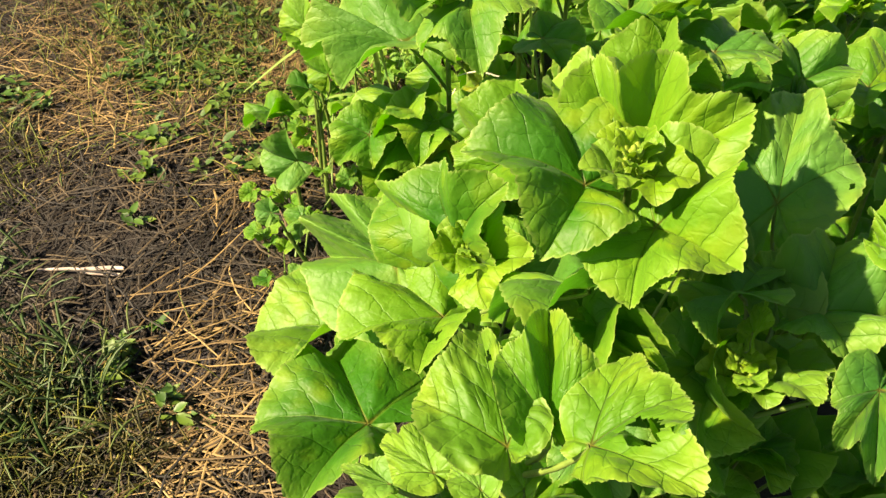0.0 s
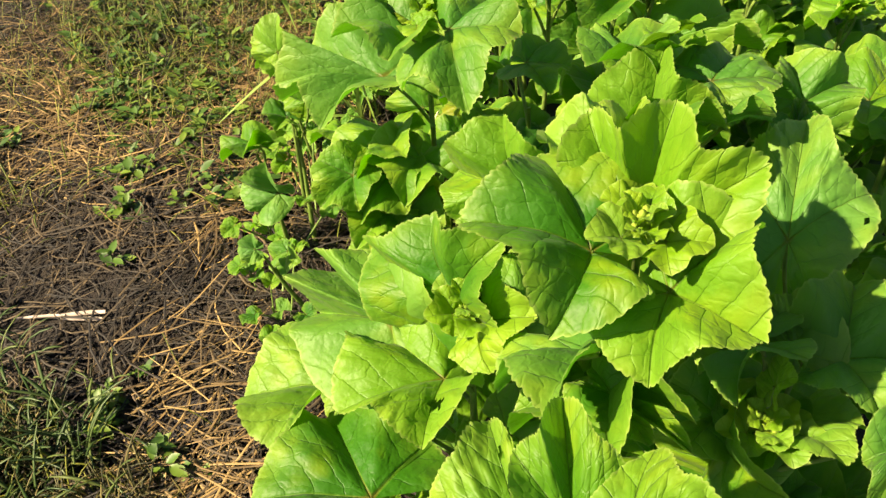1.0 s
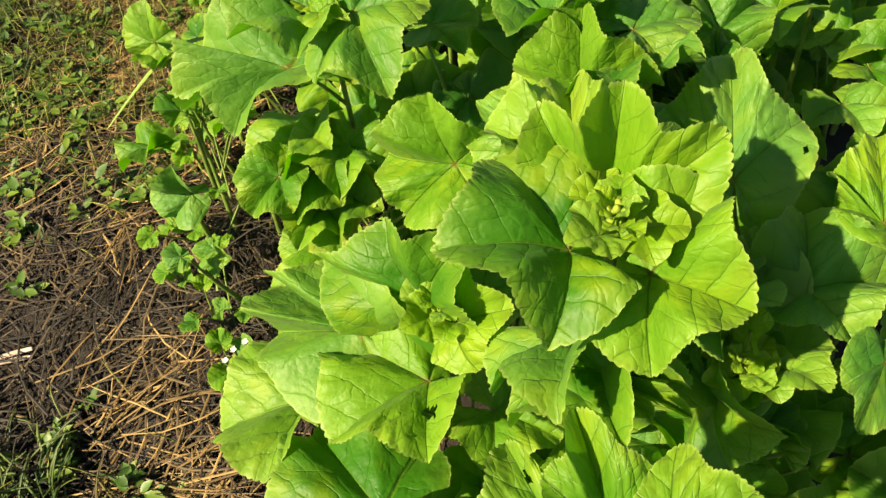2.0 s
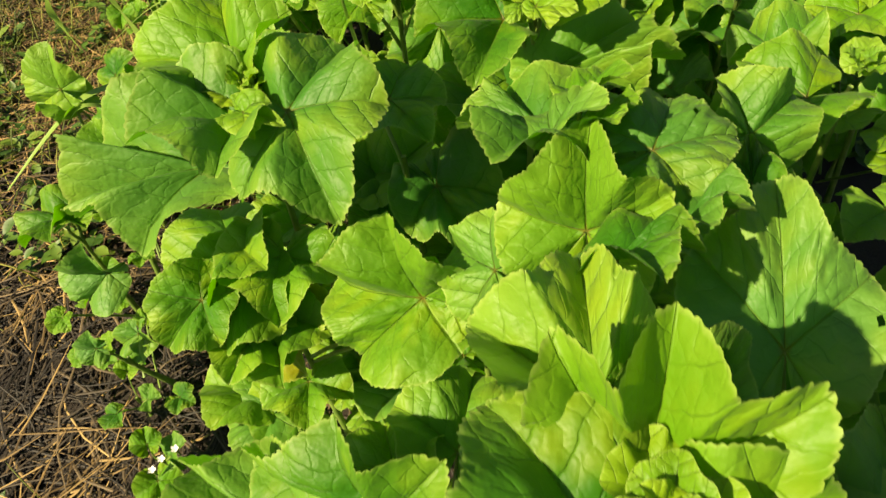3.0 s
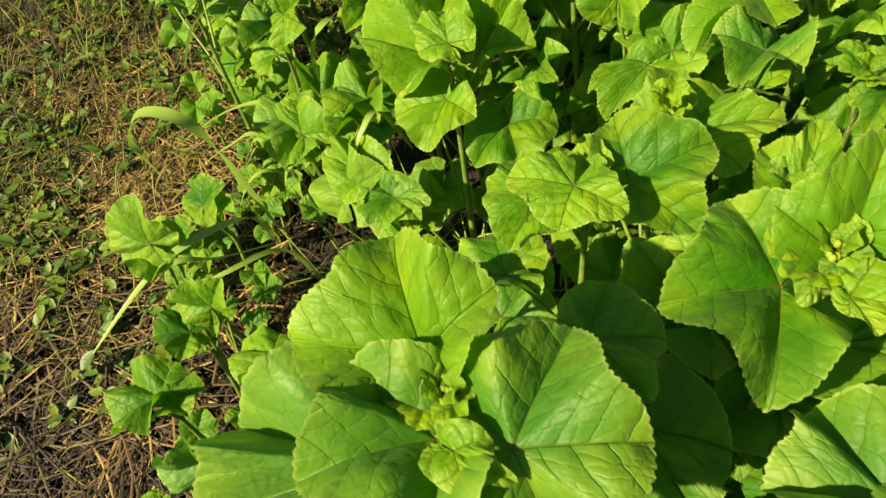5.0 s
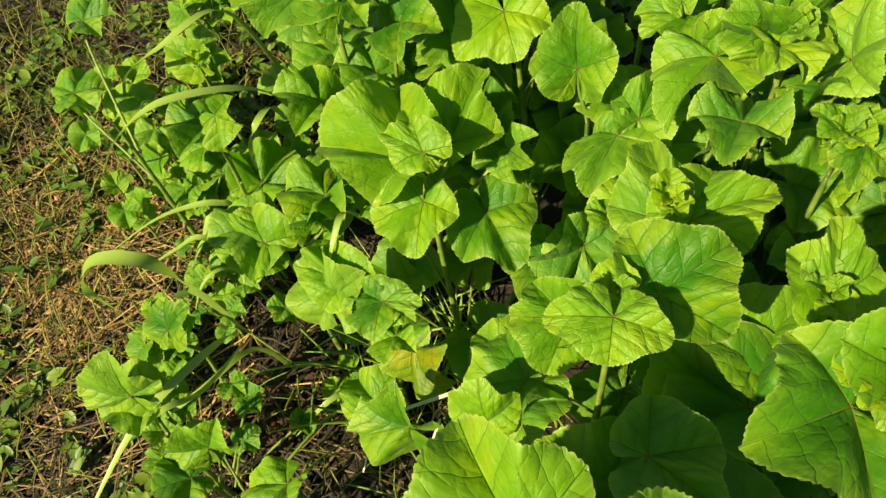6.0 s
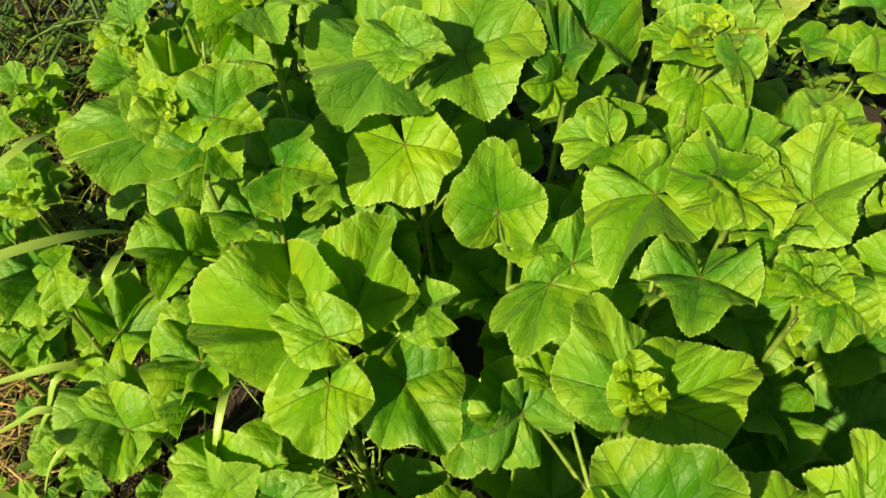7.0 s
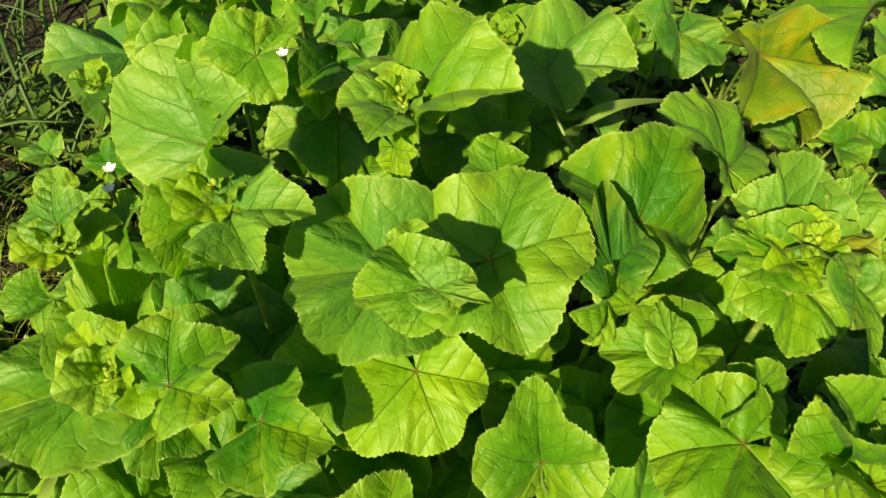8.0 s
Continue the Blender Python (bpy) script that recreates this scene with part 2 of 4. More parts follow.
def tube(points, radii, sides=6):
    """Vertices and faces of a tube along points."""
    verts, faces = [], []
    for i, p in enumerate(points):
        a, b = points[max(i - 1, 0)], points[min(i + 1, len(points) - 1)]
        d = (Vector(b) - Vector(a)).normalized()
        s = d.cross(Vector((0.3, 0.2, 1.0)) if abs(d.z) < 0.9 else Vector((1, 0, 0))).normalized()
        u = s.cross(d)
        for k in range(sides):
            w = 2 * math.pi * k / sides
            verts.append(Vector(p) + radii[i] * (math.cos(w) * s + math.sin(w) * u))
    n = len(points)
    for i in range(n - 1):
        for k in range(sides):
            k2 = (k + 1) % sides
            faces.append((i * sides + k, i * sides + k2, (i + 1) * sides + k2, (i + 1) * sides + k))
    faces.append(tuple(range(sides)))
    faces.append(tuple((n - 1) * sides + k for k in reversed(range(sides))))
    return verts, faces


def bezier(a, b, c, d, n):
    out = []
    for i in range(n + 1):
        t = i / n
        out.append(a * (1 - t) ** 3 + b * 3 * t * (1 - t) ** 2 + c * 3 * t * t * (1 - t) + d * t ** 3)
    return out


LOBES = (-138.0, -72.0, 0.0, 72.0, 138.0)
REACH = 168.0


def outline(th, depth, teeth, shift, back):
    """How far the margin of a blade lies from the petiole, at th degrees from the midrib."""
    a = abs(th)
    if a < 72:
        env, f, d = 1.0, a / 72, depth
    elif a < 138:
        env, f, d = 1.0 - (1.0 - back) * (a - 72) / 66, (a - 72) / 66, depth * 0.9
    else:
        f = (a - 138) / 30
        env, d = back * (1.0 - 0.26 * f * f), 0.0
    lobe = env * (1 - d * math.sin(math.pi * f) ** 4)
    uneven = 0.85 + 0.55 * noise.noise(Vector((th * 0.09, shift * 3.1, 0)))
    return lobe * (1 + teeth * uneven * (abs(math.sin(math.pi * (th + shift + 2.5 * noise.noise(Vector((th * 0.05, shift, 5)))) / 4.2)) ** 0.7 - 0.6) + 0.035 * noise.noise(Vector((th * 0.035, shift * 1.7, 9))))


def blade_mesh(name, mid, left, right, mat, seed, bow=0.11, pleat=0.21, ruffle=0.06, depth=0.125, teeth=0.034, back=None, holes=(), columns=280, rings=8):
    """A lobed mallow blade round its petiole: the midrib and the two side lobes as vectors; veins sunk, margin toothed and ruffled."""
    rnd = random.Random(seed)
    size = mid.length
    cs, sn = math.cos(radians(72)), math.sin(radians(72))
    sides = ((left - cs * mid) / sn, (right - cs * mid) / sn)
    normal = (right.cross(mid) + mid.cross(left)).normalized()
    ph = [rnd.uniform(0, 6.28) for _ in range(4)]
    back = back or rnd.uniform(0.58, 0.84)
    fold = [rnd.uniform(0.6, 1.3) for _ in range(6)]
    shift, off = rnd.uniform(0, 6), Vector((rnd.uniform(0, 50), rnd.uniform(0, 50), 0))
    bow, pleat, ruffle = bow * rnd.uniform(0.7, 1.3), pleat * rnd.uniform(0.7, 1.4), ruffle * rnd.uniform(0.6, 1.4)
    angles = [-REACH + 2 * REACH * j / columns for j in range(columns + 1)]
    verts, polar = [Vector((0, 0, 0))], [(0.0, 0.0)]
    for i in range(1, rings + 1):
        r = (i / rings) ** 0.9
        for th in angles:
            edge = outline(th, depth, teeth * r ** 6, shift, back)
            rr = r * edge
            u, v = rr * math.sin(radians(th)), rr * math.cos(radians(th))
            a = min(abs(th), 138.0)
            f = a / 72 if a < 72 else (a - 72) / 66
            lobe = left if th < 0 else right
            blend = 0.5 - 0.5 * math.cos(math.pi * min(abs(th) / 72, 1.0))
            reach = size + (lobe.length - size) * blend
            at = (math.cos(radians(th)) * mid + abs(math.sin(radians(th))) * sides[0 if th < 0 else 1]).normalized() * (rr * reach)
            h = bow * 2.9 * rr * (1 - min(rr, 1.1) ** 1.5)
            h += pleat * fold[sum(th > w for w in LOBES)] * r ** 1.15 * (math.sin(math.pi * min(f, 1.0)) ** 1.05 * 1.7 - 0.5)
            h += ruffle * r ** 3 * (math.sin(radians(th) * 7 + ph[0]) * 0.6 + math.sin(radians(th) * 13 + ph[1]) * 0.4)
            h += 0.07 * r * noise.noise(Vector((u, v, 0)) * 2.8 + off) + 0.035 * r * noise.noise(Vector((u, v, 0)) * 9 + off)
            h -= 0.10 * max(0.0, (abs(th) - 120) / 48) * r
            verts.append(at + normal * (h * size))
            polar.append((rr, th))
    n = columns + 1
    faces = []
    for j in range(columns):
        faces.append((0, 1 + j + 1, 1 + j))
    for i in range(rings - 1):
        for j in range(columns):
            a = 1 + i * n + j
            faces.append((a, a + 1, a + n + 1, a + n))
    if holes:
        def keep(f):
            u = sum(polar[k][0] * math.sin(radians(polar[k][1])) for k in f) / len(f)
            v = sum(polar[k][0] * math.cos(radians(polar[k][1])) for k in f) / len(f)
            return all(math.hypot(u - x, v - y) > w * (1 + 0.35 * noise.noise(Vector((u, v, 0)) * 14 + off)) for x, y, w in holes)
        faces = [f for f in faces if keep(f)]
    me = bpy.data.meshes.new(name)
    me.from_pydata(verts, [], faces)
    me.polygons.foreach_set("use_smooth", [True] * len(me.polygons))
    me.materials.append(mat)
    layer = me.uv_layers.new(name="veins")
    coords = []
    for poly in me.polygons:
        th = sum(polar[k][1] for k in poly.vertices if k) / sum(1 for k in poly.vertices if k)
        vein = min(LOBES, key=lambda w: abs(w - th))
        for k in poly.vertices:
            rr, a = polar[k]
            coords += (rr * math.sin(radians(a - vein)), rr * math.cos(radians(a - vein)))
    layer.data.foreach_set("uv", coords)
    edge = me.uv_layers.new(name="rim")
    ring = [0.0] + [((i // n + 1) / rings) for i in range(len(polar) - 1)]
    edge.data.foreach_set("uv", [c for poly in me.polygons for k in poly.vertices for c in (ring[k], polar[k][1] / 360 + 0.5)])
    return me


def frame_of(heading, pitch):
    h, p = radians(heading), radians(pitch)
    along = Vector((math.cos(h) * math.cos(p), math.sin(h) * math.cos(p), math.sin(p)))
    across = along.cross(Vector((0, 0, 1))).normalized()
    return along, across, across.cross(along)


# ---- the mallow plants ----
PLANT_LABEL = "leafy green mallow plant with broad crinkled lobed leaves"


def petiole(ob, start, along, base, top):
    """The stalk of a leaf, from the blade down to the plant's stem."""
    flat = Vector((start.x - base.x, start.y - base.y, 0))
    z = max(0.02, min(top, start.z - 0.02) - 0.45 * flat.length - 0.03)
    end = Vector((base.x, base.y, z)) - start
    pts = bezier(Vector((0, 0, -0.0005)), -along * 0.02 + Vector((0, 0, -0.02)), end * 0.6 + Vector((0, 0, 0.01)), end, 7)
    verts, faces = tube(pts, [0.0016 + 0.0009 * i / 7 for i in range(8)], 6)
    mesh_object("petiole", verts, faces, STEM, ob)


def leaf(plant, at, heading, pitch, length, left, right, look_of="green", **shape):
    """A measured leaf: place of the petiole's end, midrib's heading, pitch and length; each side lobe's length, lift and sweep."""
    along, across, up = frame_of(heading, pitch)

    def lobe(w, lift, sweep, sign):
        a, s = radians(lift), radians(sweep)
        return w * (math.cos(a) * (math.cos(s) * along + sign * math.sin(s) * across) + math.sin(a) * up)

    seed = sum(int(round(abs(c) * 1000)) * k for c, k in zip(at, (31, 17, 7)))
    if look_of == "young":
        shape = {"pleat": 0.10, **shape}
    me = blade_mesh("leaf", along * length, lobe(*left, -1), lobe(*right, 1), LEAF[look_of], seed, **shape)
    ob = new("leaf", me)
    base = plant.location
    ob.parent, ob.location = plant, Vector(at) - base
    if look_of == "yellow":
        tagged(ob, "yellowing blotched leaf")
    petiole(ob, Vector(at), along, base, plant["top"])
    return ob


def shared_blades(look_of, size, seed, count, lift=(-0.2, 0.35), **shape):
    """A few blades that many leaves share."""
    out = []
    for k in range(count):
        rk = random.Random(seed + k)
        la, ra = radians(rk.uniform(62, 76)), radians(rk.uniform(62, 76))
        lv = Vector((-math.sin(la), math.cos(la), rk.uniform(*lift))) * (size * rk.uniform(0.82, 1.0))
        rv = Vector((math.sin(ra), math.cos(ra), rk.uniform(*lift))) * (size * rk.uniform(0.82, 1.0))
        out.append((blade_mesh("leaf", Vector((0, size, 0)), lv, rv, LEAF[look_of], seed + k, **shape), size))
    return out


FILL = shared_blades("green", 0.058, 200, 7, columns=130, rings=6)
SMALL = shared_blades("green", 0.030, 220, 2, depth=0.05, columns=84, rings=5) + shared_blades("pale", 0.030, 230, 3, depth=0.05, columns=84, rings=5) + shared_blades("young", 0.030, 240, 3, depth=0.05, columns=84, rings=5)
YOUNG = shared_blades("tip", 0.024, 300, 4, (0.05, 0.5), pleat=0.12, ruffle=0.08, columns=84, rings=5)
PLANT_AT = {}


def common_leaf(plant, at, heading, pitch, roll, size, meshes, pick):
    """A leaf that shares one of a few blades."""
    me, own = meshes[pick % len(meshes)]
    ob = new("leaf", me)
    ob.parent = plant
    base = plant.location
    ob.matrix_basis = Matrix.Translation(Vector(at) - base) @ Euler((radians(pitch), radians(roll), radians(heading - 90)), "XYZ").to_matrix().to_4x4() @ Matrix.Scale(size / own, 4)
    return ob


def common_petiole(plant, at, heading, end, thick=0.0018):
    along = Vector((math.cos(radians(heading)), math.sin(radians(heading)), 0))
    start, end = Vector(at), Vector(end)
    pts = bezier(Vector((0, 0, 0)), -along * 0.015 + Vector((0, 0, -0.01)), (end - start) * 0.7, end - start, 5)
    v, f = tube(pts, [thick] * 6, 5)
    stalk = mesh_object("petiole", v, f, STEM, plant)
    stalk.location = start - plant.location


def mallow(base, top, crown, label=PLANT_LABEL, under=11):
    """A plant: its stem, a tuft of young leaves at the top, and the shaded leaves low down; measured leaves are added to it."""
    x, y = base
    rnd = random.Random(int(x * 1000) * 7 + int(y * 1000))
    plant = new("mallow_plant")
    plant.location = (x, y, 0)
    plant["top"] = top
    PLANT_AT[base] = plant
    tagged(plant, label, "plant", "mallow plants in the bed")
    lean = Vector((rnd.uniform(-0.03, 0.03), rnd.uniform(-0.03, 0.03), 0))
    pts = bezier(lean + Vector((0, 0, -0.01)), lean * 0.8 + Vector((0, 0, top * 0.3)), Vector((0, 0, top * 0.6)), Vector((0, 0, top - 0.015)), 9)
    verts, faces = tube(pts, [0.0055 - 0.003 * i / 9 for i in range(10)], 8)
    mesh_object("stem", verts, faces, STEM, plant)
    for k in range({0: 0, 1: 4, 2: 7}[crown]):
        h = k * 137.5 + rnd.uniform(-20, 20)
        size = 0.012 + 0.003 * k
        d = 0.004 + 0.0022 * k
        at = (x + d * math.cos(radians(h)), y + d * math.sin(radians(h)), top + 0.016 - 0.0035 * k)
        common_leaf(plant, at, h, 46 - 6 * k, rnd.uniform(-15, 15), size, YOUNG, k)
    if crown == 2:
        for k in range(9):
            c = Vector((rnd.uniform(-0.006, 0.006), rnd.uniform(-0.006, 0.006), top + rnd.uniform(0.002, 0.014)))
            v, f = tube([c, c + Vector((0, 0, 0.002)), c + Vector((0, 0, 0.005)), c + Vector((0, 0, 0.007))], [0.0008, 0.0025, 0.0022, 0.0006], 6)
            mesh_object("flower_bud", v, f, BUD, plant, "tight yellow-green flower bud")
    for k in range(under if top > 0.3 else 2):
        h = k * 137.5 + rnd.uniform(0, 360)
        r = rnd.uniform(0.03, 0.12)
        z = top * rnd.uniform(0.3, 0.8)
        at = (x + r * math.cos(radians(h)), y + r * math.sin(radians(h)), z)
        common_leaf(plant, at, h, rnd.uniform(-30, 15), rnd.uniform(-20, 20), rnd.uniform(0.05, 0.072) if top > 0.3 else 0.025, FILL, rnd.randrange(7))
        common_petiole(plant, at, h, (x, y, max(0.01, z - r - 0.04)))
    return plant


def seedling(base, top, count, size, label="small mallow seedling with pale rounded leaves"):
    """A young plant: a few small round leaves on stalks from one point."""
    x, y = base
    rnd = random.Random(int(x * 1000) * 3 + int(y * 1000) * 5)
    plant = new("mallow_seedling")
    plant.location = (x, y, 0)
    tagged(plant, label, "plant", "mallow seedlings beside the bed")
    verts, faces = tube([Vector((0, 0, -0.005)), Vector((0.003, 0, top * 0.3)), Vector((0, 0.003, top * 0.7))], [0.003, 0.0025, 0.0018], 6)
    mesh_object("stem", verts, faces, STEM, plant)
    for k in range(count):
        h = k * 137.5 + rnd.uniform(-25, 25) + x * 900
        f = 1 - k / max(1, count)
        r = size * rnd.uniform(0.5, 1.3)
        at = (x + r * math.cos(radians(h)), y + r * math.sin(radians(h)), top * (0.55 + 0.45 * f) + rnd.uniform(-0.008, 0.008))
        common_leaf(plant, at, h, -22 * math.cos(radians(h - 198)) + rnd.uniform(-18, 18), rnd.uniform(-20, 20), size * rnd.uniform(0.75, 1.25), SMALL, rnd.randrange(8))
        common_petiole(plant, at, h, (x, y, top * 0.4), 0.0011)
    return plant


def flower(plant, at):
    """A tiny white flower of five petals in a green cup."""
    c = Vector(at) - plant.location
    verts, faces = [], []
    for k in range(5):
        w = 2 * math.pi * k / 5
        d, n = Vector((math.cos(w), math.sin(w), 0.5)), Vector((-math.sin(w), math.cos(w), 0))
        i = len(verts)
        verts += [c, c + d * 0.003 - n * 0.002, c + d * 0.005 - n * 0.001, c + d * 0.005 + n * 0.001, c + d * 0.003 + n * 0.002]
        faces.append((i, i + 1, i + 2, i + 3, i + 4))
    ob = mesh_object("flower", verts, faces, PETAL, plant, "tiny white flower")
    v, f = tube([c - Vector((0, 0, 0.02)), c - Vector((0, 0, 0.005)), c - Vector((0, 0, 0.001))], [0.0009, 0.0025, 0.003], 6)
    mesh_object("flower_cup", v, f, STEM, ob)


def bushy_mallow(base, top, seed, leaves=9):
    """A plant whose leaves are seen only in part, at the edge of the bed."""
    p = mallow(base, top, 1, under=4)
    rnd = random.Random(seed)
    for k in range(leaves):
        h = k * 137.5 + seed * 40
        tilt = rnd.uniform(-28, 8)
        r = rnd.uniform(0.03, 0.10)
        at = (base[0] + r * math.cos(radians(h)), base[1] + r * math.sin(radians(h)), top * rnd.uniform(0.78, 1.0))
        common_leaf(p, at, h, tilt, rnd.uniform(-18, 18), rnd.uniform(0.05, 0.068), FILL, rnd.randrange(7))
    return p


p = mallow((0.17, 0.36), 0.69, 2)
leaf(p, (0.142, 0.361, 0.676), 178, 20, 0.083, (0.06, -14, 72), (0.079, 7, 61))
leaf(p, (0.179, 0.396, 0.655), 66, 64, 0.088, (0.088, 5, 36), (0.092, 8, 44), 'young', back=0.62, depth=0.16, pleat=0.12)
leaf(p, (0.168, 0.432, 0.655), 78, 14, 0.082, (0.078, 4, 52), (0.060, 4, 38), 'pale', back=0.4)
leaf(p, (0.212, 0.420, 0.640), 40, 25, 0.055, (0.040, 5, 45), (0.036, 5, 45), 'dark', back=0.4)
leaf(p, (0.189, 0.345, 0.655), -48, 13, 0.064, (0.067, 35, 65), (0.065, -11, 64))
p = mallow((0.06, 0.42), 0.55, 2)
leaf(p, (0.048, 0.440, 0.544), 112, 41, 0.071, (0.106, -40, 37), (0.077, 53, 46))
leaf(p, (-0.011, 0.452, 0.500), 133, -6, 0.108, (0.098, -15, 20), (0.074, 22, 33))
leaf(p, (0.067, 0.413, 0.543), -24, 34, 0.057, (0.056, 39, 60), (0.045, -28, 62), 'young')
leaf(p, (-0.075, 0.444, 0.411), 178, -14, 0.097, (0.094, 26, 72), (0.096, 6, 62), 'pale', back=0.4)
leaf(p, (0.039, 0.390, 0.500), -158, 3, 0.090, (0.08, 18, 58), (0.1, -11, 66), back=0.4, holes=((-0.49, 0.12, 0.075),), rings=16)
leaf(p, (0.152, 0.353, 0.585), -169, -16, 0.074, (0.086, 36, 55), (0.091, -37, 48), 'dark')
p = mallow((0.08, 0.24), 0.56, 1)
leaf(p, (-0.019, 0.312, 0.450), -178, 0, 0.098, (0.088, 6, 58), (0.125, -14, 62), back=0.62)
leaf(p, (0.099, 0.193, 0.630), 105, 7, 0.079, (0.061, 0, 51), (0.035, 11, 39), 'pale', back=0.3, pleat=0.08, holes=((0.26, 0.16, 0.15), (0.06, 0.68, 0.05), (0.30, 0.36, 0.07)), rings=18)
leaf(p, (0.123, 0.208, 0.628), 93, 25, 0.068, (0.052, 14, 36), (0.045, 26, 46), back=0.25, pleat=0.10)
leaf(p, (0.141, 0.180, 0.658), 25, 22, 0.054, (0.062, -14, 45), (0.068, 22, 58), back=0.3, pleat=0.08, holes=((0.26, 0.42, 0.19), (0.52, 0.62, 0.055)), rings=18)
leaf(p, (0.053, 0.212, 0.560), 145, -11, 0.047, (0.031, -8, 31), (0.039, 9, 36), 'young', back=0.4)
leaf(p, (0.021, 0.218, 0.530), 159, -14, 0.042, (0.022, -5, 26), (0.026, 4, 19), 'young', back=0.4)
leaf(p, (0.085, 0.182, 0.600), 113, -1, 0.035, (0.025, -9, 28), (0.026, 8, 25), 'young', back=0.4)
leaf(p, (0.110, 0.195, 0.580), 80, 10, 0.026, (0.025, -11, 41), (0.017, 8, 30), 'young', back=0.4)
p = mallow((0.27, 0.33), 0.52, 2)
leaf(p, (0.249, 0.334, 0.494), -87, -22, 0.077, (0.065, 43, 22), (0.063, -68, 22))
leaf(p, (0.293, 0.341, 0.509), -5, 15, 0.050, (0.058, -15, 54), (0.059, 27, 58), 'young')
leaf(p, (0.290, 0.339, 0.506), 176, -48, 0.039, (0.039, 23, 70), (0.04, 8, 56))
leaf(p, (0.297, 0.377, 0.551), 99, 4, 0.049, (0.033, -10, 32), (0.053, 9, 29), 'young')
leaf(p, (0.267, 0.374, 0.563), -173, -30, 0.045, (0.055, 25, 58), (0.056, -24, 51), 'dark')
leaf(p, (0.275, 0.346, 0.553), 63, 34, 0.026, (0.025, -47, 28), (0.026, 59, 43), 'young')
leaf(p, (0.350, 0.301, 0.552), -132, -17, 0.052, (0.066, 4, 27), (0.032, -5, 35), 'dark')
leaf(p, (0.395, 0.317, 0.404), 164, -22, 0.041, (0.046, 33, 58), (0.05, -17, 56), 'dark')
leaf(p, (0.294, 0.314, 0.442), -14, -11, 0.037, (0.039, 1, 50), (0.042, 17, 68))
p = mallow((0.17, 0.37), 0.46, 0)
leaf(p, (0.158, 0.345, 0.543), -171, -14, 0.071, (0.088, 36, 84), (0.025, -27, 11))
leaf(p, (0.161, 0.331, 0.567), -47, 8, 0.062, (0.043, 6, 20), (0.042, -6, 18))
p = mallow((0.33, 0.42), 0.5, 0)
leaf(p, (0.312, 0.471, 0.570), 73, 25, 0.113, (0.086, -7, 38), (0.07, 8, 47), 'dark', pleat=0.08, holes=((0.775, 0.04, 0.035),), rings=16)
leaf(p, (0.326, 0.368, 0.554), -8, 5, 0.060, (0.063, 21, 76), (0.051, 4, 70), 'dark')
leaf(p, (0.386, 0.389, 0.586), 103, 2, 0.058, (0.037, -8, 26), (0.077, 11, 34))
p = mallow((0.01, 0.76), 0.61, 2)
leaf(p, (-0.002, 0.741, 0.604), -174, 11, 0.082, (0.075, 15, 68), (0.071, 8, 46), back=0.4)
leaf(p, (-0.040, 0.754, 0.550), 179, -7, 0.125, (0.088, -4, 37), (0.117, 4, 30))
leaf(p, (0.038, 0.717, 0.625), -15, 10, 0.073, (0.082, -5, 66), (0.088, -30, 66))
leaf(p, (0.003, 0.792, 0.611), 93, 19, 0.080, (0.085, 0, 67), (0.064, 31, 66), back=0.4)
leaf(p, (0.007, 0.723, 0.628), -44, 8, 0.038, (0.022, 11, 40), (0.025, -11, 38), 'young')
leaf(p, (-0.043, 0.727, 0.481), -120, -10, 0.065, (0.062, 26, 63), (0.078, -18, 61))
p = mallow((-0.02, 0.7), 0.4, 0)
leaf(p, (-0.036, 0.727, 0.401), -80, -29, 0.091, (0.098, 46, 53), (0.091, -48, 56), 'yellow')
leaf(p, (0.104, 0.605, 0.515), 146, -10, 0.083, (0.076, -26, 44), (0.075, 63, 41))
leaf(p, (0.123, 0.592, 0.518), 131, -10, 0.045, (0.044, -32, 34), (0.042, 67, 36), 'young')
p = mallow((0.23, 0.6), 0.63, 0)
leaf(p, (0.215, 0.571, 0.603), 77, 60, 0.073, (0.062, -8, 72), (0.065, 27, 55))
leaf(p, (0.207, 0.634, 0.634), 149, -4, 0.063, (0.058, 24, 64), (0.069, -9, 46))
leaf(p, (0.205, 0.620, 0.648), 37, 9, 0.043, (0.04, -27, 39), (0.047, 43, 58), 'young', back=0.4)
leaf(p, (0.235, 0.644, 0.649), 45, -7, 0.036, (0.033, -19, 54), (0.036, 41, 63), 'young', back=0.4)
leaf(p, (0.234, 0.616, 0.655), -10, 25, 0.029, (0.041, -28, 54), (0.029, 28, 52))
leaf(p, (0.210, 0.515, 0.649), -11, 16, 0.047, (0.057, -29, 41), (0.052, 38, 54))
p = mallow((0.15, 0.6), 0.5, 0)
leaf(p, (0.156, 0.583, 0.563), 119, -20, 0.053, (0.048, -43, 70), (0.045, 45, 51))
leaf(p, (0.247, 0.618, 0.398), -63, -31, 0.038, (0.041, 64, 21), (0.041, -39, 39), 'young')
leaf(p, (0.267, 0.599, 0.634), -1, -2, 0.059, (0.058, -1, 54), (0.047, -13, 72), 'dark', holes=((-0.40, 0.51, 0.042),), rings=16)
leaf(p, (0.443, 0.887, 0.383), -28, 28, 0.049, (0.066, 4, 67), (0.05, 11, 56), 'dark')
leaf(p, (0.266, 0.542, 0.630), -21, 36, 0.041, (0.05, -33, 60), (0.042, 31, 47), 'dark')
p = mallow((0.36, 0.62), 0.55, 1)
leaf(p, (0.363, 0.632, 0.585), 27, 9, 0.056, (0.051, 24, 69), (0.044, -37, 68))
